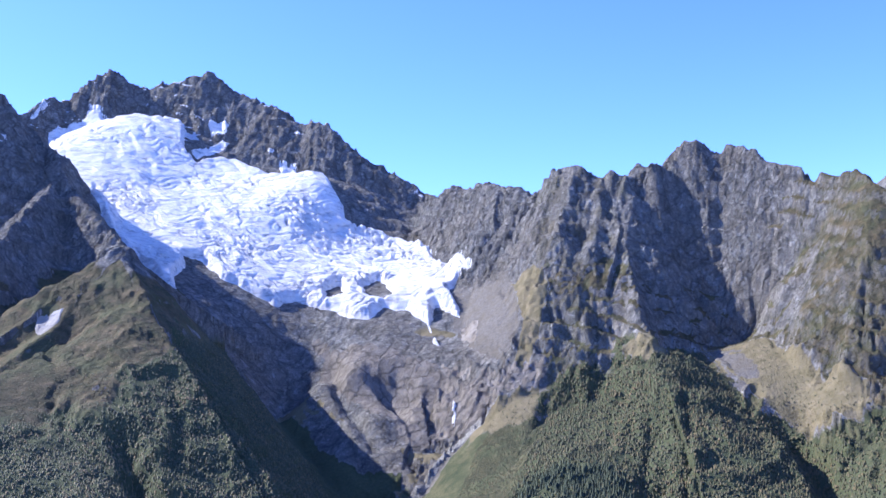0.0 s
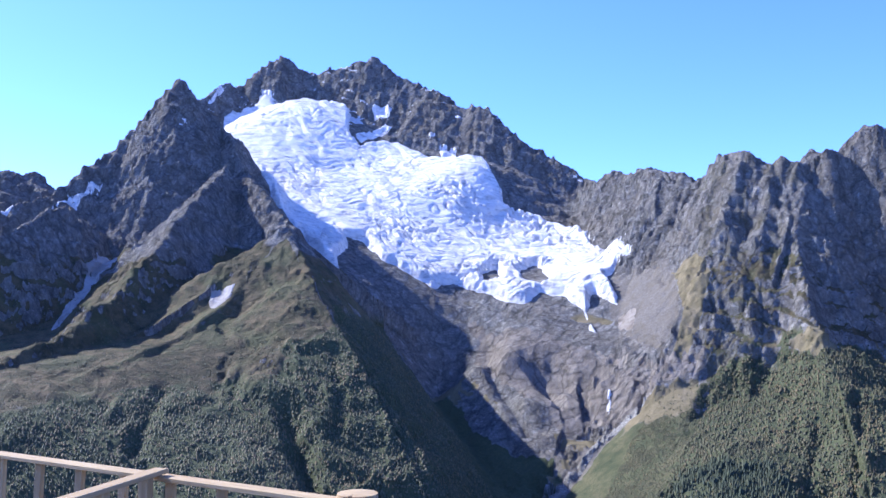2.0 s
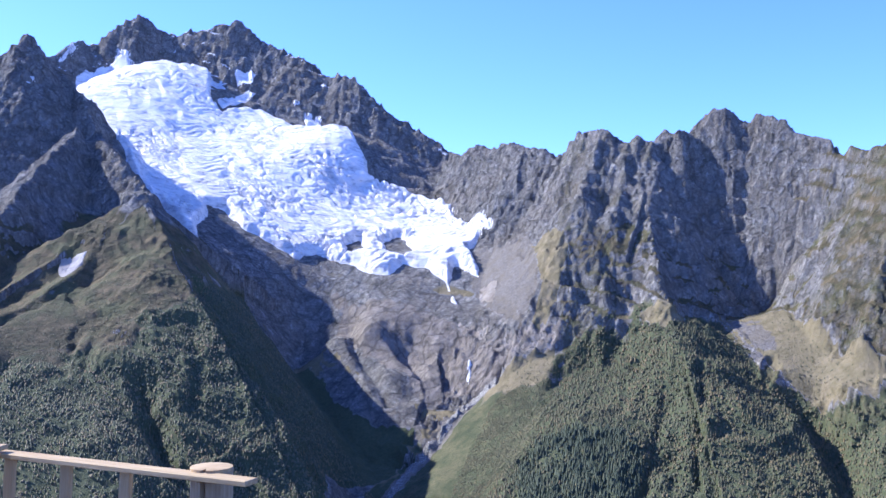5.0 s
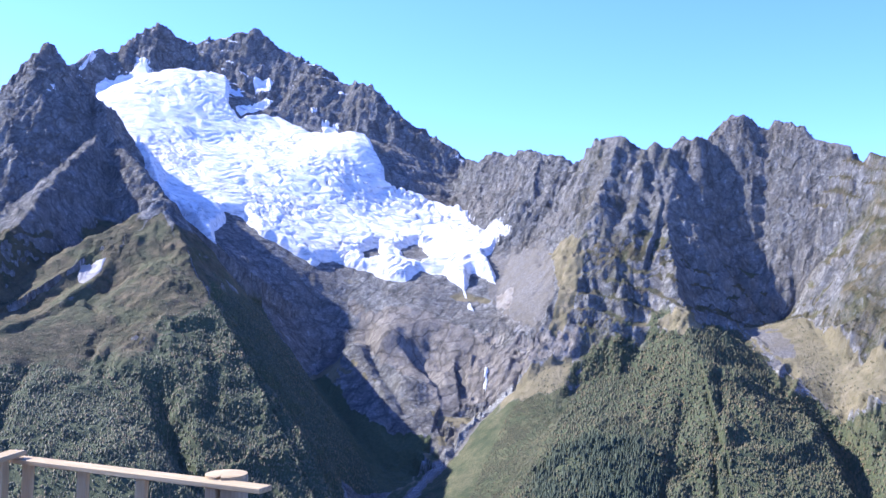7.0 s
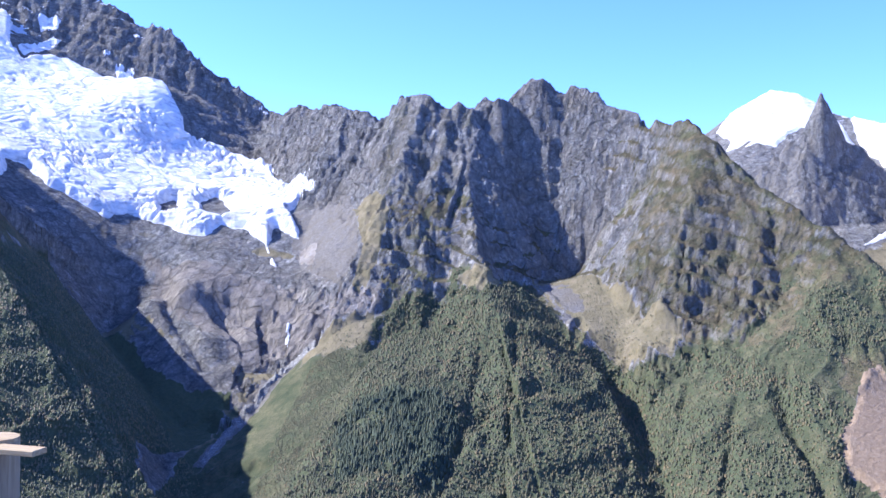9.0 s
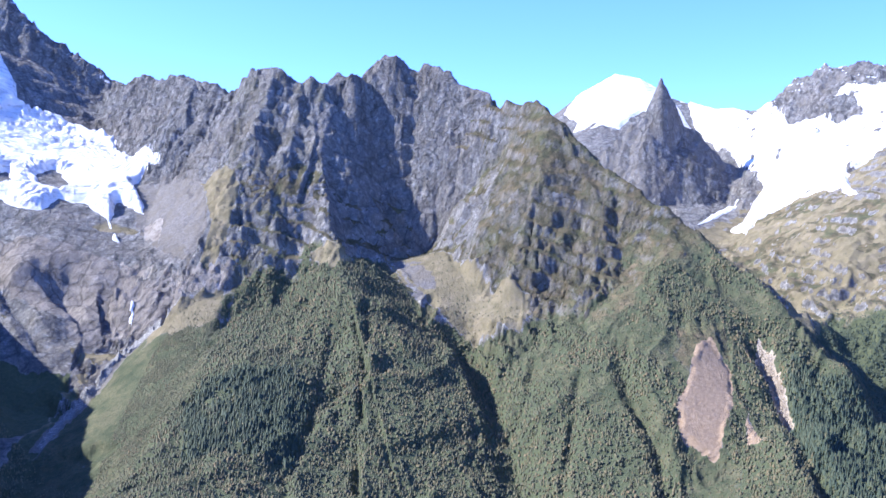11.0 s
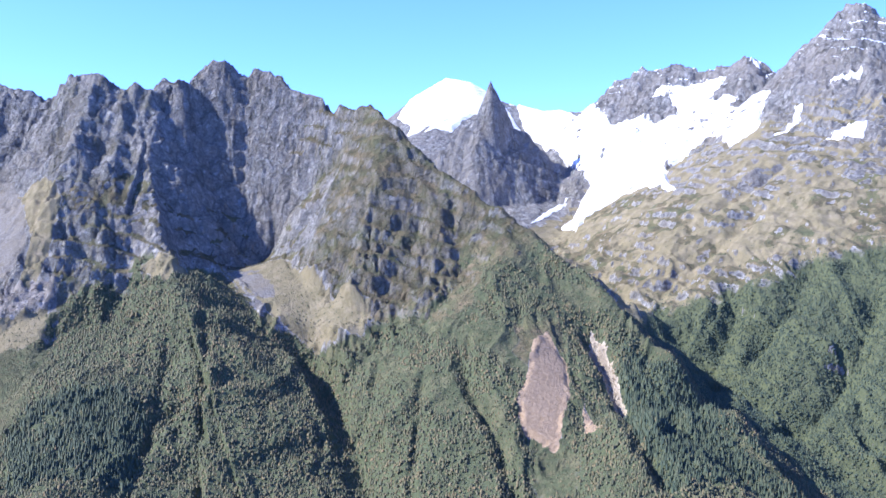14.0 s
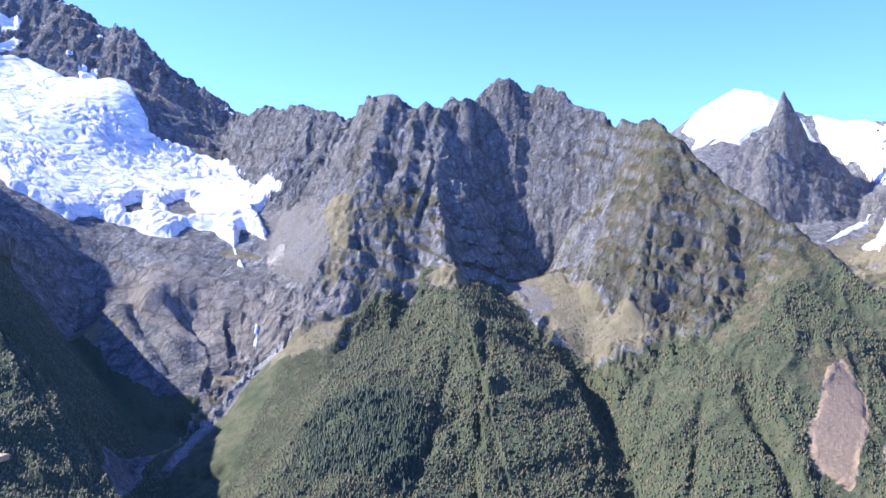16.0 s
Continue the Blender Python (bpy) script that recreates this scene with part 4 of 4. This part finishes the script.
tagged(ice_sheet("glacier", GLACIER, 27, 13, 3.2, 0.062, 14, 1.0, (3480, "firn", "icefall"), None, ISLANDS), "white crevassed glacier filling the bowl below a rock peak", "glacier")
tagged(ice_sheet("snowfield", SNOWFIELD, 14, 4, 5.0, 0.08, 12, 0.0, (3950, "snow_slope", "ice_tongue")), "smooth bright snowfield and glacier tongue under a rock wall", "snowfield")
tagged(ice_sheet("snowfield", SNOW_DOME, 8, 3, 5.0, 0.08, 12, 0.0), "rounded snow-covered summit behind a rock needle", "snowfield")
# Patches low in the left valley are greyed to stand in for shade there.
for poly in SNOW_PATCHES:
    tagged(ice_sheet("snow_patch", poly, 3, 0, 2.5, 0.05, 5, 2.0 if math.hypot(*poly[0]) < 2750 and poly[0][1] < 2500 else 0.0), "small patch of old snow lying on steep rock", "snow patch", "snow patches on the rock walls")
tagged(ice_sheet("stream", STREAM, 1.5, 0, 2.0, 0.03, 3, 0.4, None, STONES), "white mountain stream in a bed of pale stones", "stream")
tagged(ice_sheet("waterfall", WATERFALL, 2, 0, 1.5, 0.03, 2, 0.0), "thin white waterfall on dark wet slabs", "waterfall")


# ---- woods ----
def leaf_material(name, stops):
    m, t, b = nodes_of(name)
    g = t.nodes.new("ShaderNodeNewGeometry")
    big = noise_tex(t, coords(t), 0.009, 4)
    pickc = sums(t, "ADD", sums(t, "MULTIPLY", g.outputs["Random Per Island"], 0.75), sums(t, "MULTIPLY", sums(t, "SUBTRACT", big, 0.35), 0.8))
    c = ramp(t, pickc, stops)
    fine = noise_tex(t, coords(t), 0.9, 3)
    c = mix(t, grey(t, fine, 0.35, 0.7), mix(t, 0.15, c, (0.02, 0.026, 0.01)), c)
    # leaves lie more level than the sides of the crown that carries them
    up = t.nodes.new("ShaderNodeVectorMath")
    up.operation = "ADD"
    up.inputs[1].default_value = (0, 0, 0.9)
    link(t, g.outputs["Normal"], up.inputs[0])
    unit = t.nodes.new("ShaderNodeVectorMath")
    unit.operation = "NORMALIZE"
    link(t, up.outputs[0], unit.inputs[0])
    link(t, unit.outputs[0], b.inputs["Normal"])
    link(t, c, b.inputs["Base Color"])
    b.inputs["Roughness"].default_value = 0.7
    b.inputs["Specular IOR Level"].default_value = 0.25
    return m


LEAF = leaf_material("tree crowns", [(0.0, (0.06, 0.064, 0.035)), (0.3, (0.09, 0.091, 0.046)), (0.55, (0.122, 0.112, 0.054)), (0.8, (0.162, 0.132, 0.062)), (1.0, (0.225, 0.155, 0.074))])

LEAF_BROWN = leaf_material("autumn tree crowns", [(0.0, (0.085, 0.096, 0.052)), (0.3, (0.125, 0.128, 0.067)), (0.55, (0.17, 0.152, 0.076)), (0.8, (0.22, 0.172, 0.084)), (1.0, (0.31, 0.207, 0.096))])
LEAF_DARK = leaf_material("dark spruce crowns", [(0.0, (0.04, 0.056, 0.034)), (0.4, (0.058, 0.074, 0.042)), (0.8, (0.085, 0.095, 0.05)), (1.0, (0.13, 0.12, 0.06))])


def crown_template(rounded):
    """One low crown on a stub of trunk, 1 high: vertices and triangles."""
    v, f = [], []
    rings = [(0.10, 0.46), (0.74, 0.40)] if rounded else [(0.05, 0.36), (0.5, 0.18)]
    n = 4
    for k, (z, r) in enumerate(rings):
        for i in range(n):
            a = 2 * math.pi * (i + 0.5 * k) / n
            q = r * (1 + 0.18 * math.sin(7.3 * i + 3.1 * k))
            v.append((q * math.cos(a), q * math.sin(a), z + 0.04 * math.sin(5.1 * i + 2 * k)))
    v.append((0, 0, 1.0))
    for k in range(len(rings) - 1):
        for i in range(n):
            a, b, c, d = k * n + i, k * n + (i + 1) % n, (k + 1) * n + i, (k + 1) * n + (i + 1) % n
            f += [(a, b, c), (b, d, c)]
    k = (len(rings) - 1) * n
    f += [(k + i, k + (i + 1) % n, len(v) - 1) for i in range(n)]
    return np.array(v), np.array(f)


# stands of tall spruce among the mixed forest
SPRUCE = [[(156, 1916), (231, 1920), (318, 1885), (341, 1816), (313, 1748), (283, 1659), (108, 1708), (108, 1849)],
          [(1234, 1513), (1305, 1442), (1318, 1317), (1304, 1157), (1316, 1132), (1034, 1156), (1085, 1300), (1168, 1475)]]

STAND = np.maximum(*[step(-12, 12, inside(GX, GY, poly) + 18 * fbm(GX / 60, GY / 60, 67, 3)) for poly in SPRUCE])


def woods(name, label, which, count, tall, leaves, gen, lo_r=1330, cover="wood"):
    """Scatter trees where the ground is wooded, thinning out towards the tree line; or spruce stands, or shrubs on a meadow."""
    cell = (RR * np.gradient(RR, axis=0)) * np.sqrt(1 + np.minimum(SLOPE, 2) ** 2)
    gaps = step(-0.55, -0.15, fbm(GX / 70, GY / 70, 64, 3))
    p = cell * np.clip(MASK["wood"], 0, 1) * (0.25 + 0.75 * gaps) * (region(BB, RR) == which) * (RR > lo_r)
    edge = cell * np.maximum(np.maximum(MASK["heath"], 0.5 * MASK["turf"]), 1.6 * MASK["meadow"]) * (1 - MASK["wood"]) * (region(BB, RR) == which) * (0.45 if which == 0 else 0.3 if which == 1 else 0.1) * step(60, -90, GZ)
    p, edge = (p * (1 - 0.85 * STAND), edge) if cover == "wood" else (p * STAND, 0)
    if cover == "meadow":
        p = cell * MASK["meadow"] * (1 - MASK["wood"]) * (region(BB, RR) == which) * (GX < 330) * (0.15 + step(-0.1, 0.3, fbm(GX / 50, GY / 50, 69, 3)))
    p = (p + edge).ravel()
    i = gen.choice(p.size, count, p=p / p.sum())
    b = BB.ravel()[i] + gen.uniform(-0.5, 0.5, count) * radians(0.092)
    r = RR.ravel()[i] + gen.uniform(-0.5, 0.5, count) * 4.5
    x, y = -np.sin(b) * r, np.cos(b) * r
    z = GZ.ravel()[i]
    small = 1 - 0.4 * step(0.9, 0.2, MASK["wood"].ravel()[i])
    patch = fbm(x / 110, y / 110, 66, 3)
    conifer = gen.random(count) < (0.5 + 0.9 * patch if cover == "wood" else 1.0 if cover == "spruce" else 0.0)
    verts, faces, base = [], [], 0
    for kind in (True, False):
        tv, tf = crown_template(kind)
        sel = np.nonzero(conifer != kind)[0]
        n = len(sel)
        h = tall * gen.uniform(0.6, 1.25, n) * small[sel] * (0.8 if kind else 1.3)
        wide = h * gen.uniform(0.8, 1.25, n) * (0.95 if kind else 0.6)
        a = gen.uniform(0, 6.28, n)
        c, s = np.cos(a)[:, None], np.sin(a)[:, None]
        vx, vy = tv[None, :, 0] * wide[:, None], tv[None, :, 1] * wide[:, None]
        wob = 1 + 0.16 * gen.standard_normal((n, len(tv)))
        vx, vy = vx * wob, vy * wob
        out = np.stack([x[sel, None] + vx * c - vy * s, y[sel, None] + vx * s + vy * c, z[sel, None] - 0.8 + tv[None, :, 2] * h[:, None]], -1)
        verts.append(out.reshape(-1, 3))
        faces.append((tf[None] + (np.arange(n) * len(tv))[:, None, None] + base).reshape(-1, 3))
        base += n * len(tv)
    me = mesh_of(name, np.concatenate(verts), np.concatenate(faces), leaves, True)
    return tagged(new(name, me), label, "forest", kind="stuff")


GEN = np.random.default_rng(7)
woods("forest", "dense mixed forest turning yellow on a gullied slope", 0, 58000, 6.3, LEAF, GEN)
woods("forest", "dense mixed forest on the foot of a rock pyramid", 1, 38000, 5.2, LEAF_BROWN, GEN)
woods("spruce_stand", "dark stand of tall spruce in a mixed mountain forest", 0, 6500, 9.5, LEAF_DARK, GEN, 1330, "spruce")
woods("shrubs", "low green shrubs scattered over a grassy slope beside a stream", 0, 13000, 3.8, LEAF, GEN, 1330, "meadow")
woods("forest", "distant dark green forest on the lower valley side", 3, 21000, 5.8, LEAF_DARK, GEN)


# ---- the wooden terrace with its railing ----
def wood_material(name, dark, light, red, stretch=(0.05, 1, 1)):
    m, t, b = nodes_of(name)
    p = coords(t)
    info = t.nodes.new("ShaderNodeObjectInfo")
    grain = noise_tex(t, p, 55, 6, 0.65, stretch)
    broad = noise_tex(t, p, 6, 4, 0.6, (0.2, 1, 1))
    c = ramp(t, grain, [(0.3, dark), (0.5, tuple((a + b2) / 2 for a, b2 in zip(dark, light))), (0.7, light)])
    c = mix(t, sums(t, "MULTIPLY", grey(t, broad, 0.45, 0.7), 0.5), c, red)
    c = mix(t, sums(t, "MULTIPLY", info.outputs["Random"], 0.55), c, dark)
    link(t, c, b.inputs["Base Color"])
    b.inputs["Roughness"].default_value = 0.8
    bump(t, b, grain, 0.7, 0.004)
    return m


PLANK = wood_material("weathered planed wood", (0.33, 0.22, 0.092), (0.60, 0.445, 0.225), (0.38, 0.22, 0.085))
LOG = wood_material("weathered log", (0.2, 0.14, 0.075), (0.48, 0.37, 0.21), (0.29, 0.2, 0.1), (1, 1, 0.05))


def part(name, bm, material, parent, label=""):
    me = bpy.data.meshes.new(name)
    bm.to_mesh(me)
    bm.free()
    me.materials.append(material)
    ob = new(name, me)
    ob.parent = parent
    if label:
        ob["label"] = label
    return ob


def thing(name, at, label, category, group=""):
    ob = new(name)
    ob.location = at
    return tagged(ob, label, category, group)


def board(length, width, thick, bow=0.0, edge=0.003):
    """A board along x, from 0 to length, with slightly uneven eased edges."""
    bm = bmesh.new()
    n = max(2, int(length / 0.25))
    rows = []
    for i in range(n + 1):
        x = length * i / n
        w = width * (1 + 0.03 * noise.noise((x * 3, width * 40, length)))
        dz = -bow * math.sin(math.pi * i / n)
        rows.append([bm.verts.new((x, y, z + dz)) for y, z in ((-w / 2, -thick), (w / 2, -thick), (w / 2, 0), (-w / 2, 0))])
    for a, b in zip(rows, rows[1:]):
        for k in range(4):
            bm.faces.new((a[k], a[(k + 1) % 4], b[(k + 1) % 4], b[k]))
    bm.faces.new(rows[0][::-1])
    bm.faces.new(rows[-1])
    bmesh.ops.recalc_face_normals(bm, faces=bm.faces)
    bmesh.ops.bevel(bm, geom=[e for e in bm.edges if e.calc_face_angle(0) > 0.5], offset=edge, segments=1, affect="EDGES")
    return bm


def along(start, end, roll=0.0):
    """A pose whose x axis runs from start to end, with z as upright as may be."""
    x = (Vector(end) - Vector(start)).normalized()
    up = Vector((0, 0, 1)) if abs(x.z) < 0.9 else Vector((0, -1, 0))
    y = up.cross(x).normalized()
    return Matrix.Translation(start) @ Matrix((x, y, x.cross(y))).transposed().to_4x4() @ pose(0, 0, 0, roll)


def railing(label, start, end, top, places, low=None, lean=0.0, bow=0.0, side=1, wide=0.085, square=(0.056, 0.026)):
    base = thing("wooden_railing", (start[0], start[1], 0), label, "railing", "railings of the terrace")
    inv = Matrix.Translation((-start[0], -start[1], 0))
    s, e = Vector((*start, top)), Vector((*end, top))
    run = (e - s).normalized()
    back = Vector((-run.y, run.x, 0)) * side
    rail = part("rail", board((e - s).length, wide, 0.022, bow), PLANK, base, "flat handrail board")
    rail.matrix_basis = inv @ along(s + back * wide / 2, e + back * wide / 2)
    for k, d in enumerate(places):
        p = s + run * d + back * (wide * 0.45)
        foot = p + run * (lean + 0.02 * math.sin(5 * k))
        b = part("baluster", board(top - 0.02, square[0], square[1]), PLANK, base)
        x = (Vector((p.x, p.y, top - 0.023)) - Vector((foot.x, foot.y, 0.0))).normalized()
        y = run - x * run.dot(x)
        y.normalize()
        b.matrix_basis = inv @ Matrix.Translation((foot.x, foot.y, 0.0)) @ Matrix((x, y, x.cross(y))).transposed().to_4x4()
    if low:
        l2 = part("lower_rail", board((e - s).length - 0.5, 0.1, 0.03), PLANK, base)
        a = Vector((s.x, s.y, low)) + run * 0.5 + back * 0.14
        l2.matrix_basis = inv @ along(a, Vector((e.x, e.y, low)) + back * 0.14)
    return base


def log_post(at, radius, height):
    """A round post with a long crack in its face and a rough sawn top."""
    base = thing("log_post", (*at, 0), "round weathered log post with a deep crack, at the railing's end", "post")
    n = 44
    bm = bmesh.new()
    rings = []
    for k in range(13):
        z = height * k / 12
        ring = []
        for i in range(n):
            a = 2 * math.pi * i / n
            d = (a - radians(263) + math.pi) % (2 * math.pi) - math.pi
            r = radius * (1 + 0.02 * math.sin(3 * a + 0.4 * z) + 0.012 * noise.noise((a * 6, z * 0.6, 0)))
            r -= 0.03 * max(0, 1 - abs(d) / 0.10)
            ring.append(bm.verts.new((r * math.cos(a), r * math.sin(a), z)))
        rings.append(ring)
    for a, b in zip(rings, rings[1:]):
        for i in range(n):
            bm.faces.new((a[i], a[(i + 1) % n], b[(i + 1) % n], b[i]))
    bm.faces.new(rings[0][::-1])
    part("trunk", bm, LOG, base)
    bm = bmesh.new()
    rim = [bm.verts.new((v[0] * 0.995, v[1] * 0.995, height + 0.004)) for v in [((radius - (0.03 if abs(((2 * math.pi * i / n) - radians(263) + math.pi) % (2 * math.pi) - math.pi) < 0.07 else 0)) * math.cos(2 * math.pi * i / n), (radius - (0.03 if abs(((2 * math.pi * i / n) - radians(263) + math.pi) % (2 * math.pi) - math.pi) < 0.07 else 0)) * math.sin(2 * math.pi * i / n)) for i in range(n)]]
    low = [bm.verts.new((v.co.x, v.co.y, height - 0.01)) for v in rim]
    hub = bm.verts.new((0, 0, height + 0.009))
    for i in range(n):
        j = (i + 1) % n
        bm.faces.new((rim[i], rim[j], hub))
        bm.faces.new((low[i], low[j], rim[j], rim[i]))
    part("sawn_top", bm, PLANK, base, "pale sawn end grain")
    return base


railing("weathered wooden railing with upright boards along the terrace edge", (-0.855, 3.743), (-4.9, 5.45), 0.878,
        [0.645 + 0.337 * k for k in range(12)], low=0.55, lean=0.05, side=-1)
railing("bright wooden handrail meeting the outer railing at a corner", (-2.065, 4.31), (-2.40, 1.9), 0.912,
        [0.10 + 0.325 * k for k in range(7)], lean=0.0, bow=0.012, side=-1, wide=0.08, square=(0.055, 0.05))
log_post((-1.05, 3.975), 0.088, 0.885)

stake = thing("wooden_stake", (-2.727, 5.36, -0.6), "thin wooden stake standing beyond the railing", "stake")
pole = part("pole", board(1.06, 0.035, 0.035), PLANK, stake)
pole.matrix_basis = pose(0, 0, 0, 0, -90, 0)

bm = bmesh.new()
for k in range(30):
    b2 = bmesh.ops.create_cube(bm, size=1.0, matrix=Matrix.Translation((-1.6, -2.1 + 0.25 * k, -0.03)) @ Matrix.Diagonal((7.0, 0.24, 0.06, 1)))
for x in (-4.8, -1.6, 1.6):
    for y in (-2.0, 1.6, 5.0):
        bmesh.ops.create_cube(bm, size=1.0, matrix=Matrix.Translation((x, y, -8.0)) @ Matrix.Diagonal((0.2, 0.2, 15.9, 1)))
me = bpy.data.meshes.new("floor")
bm.to_mesh(me)
bm.free()
# Floor out of view, kept dark to cut the light bounced onto the railing.
me.materials.append(wood_material("dark unseen boards", (0.06, 0.05, 0.04), (0.14, 0.115, 0.09), (0.09, 0.07, 0.05)))
tagged(new("floor", me), "plank floor of a viewing terrace on posts", "floor", kind="structure")
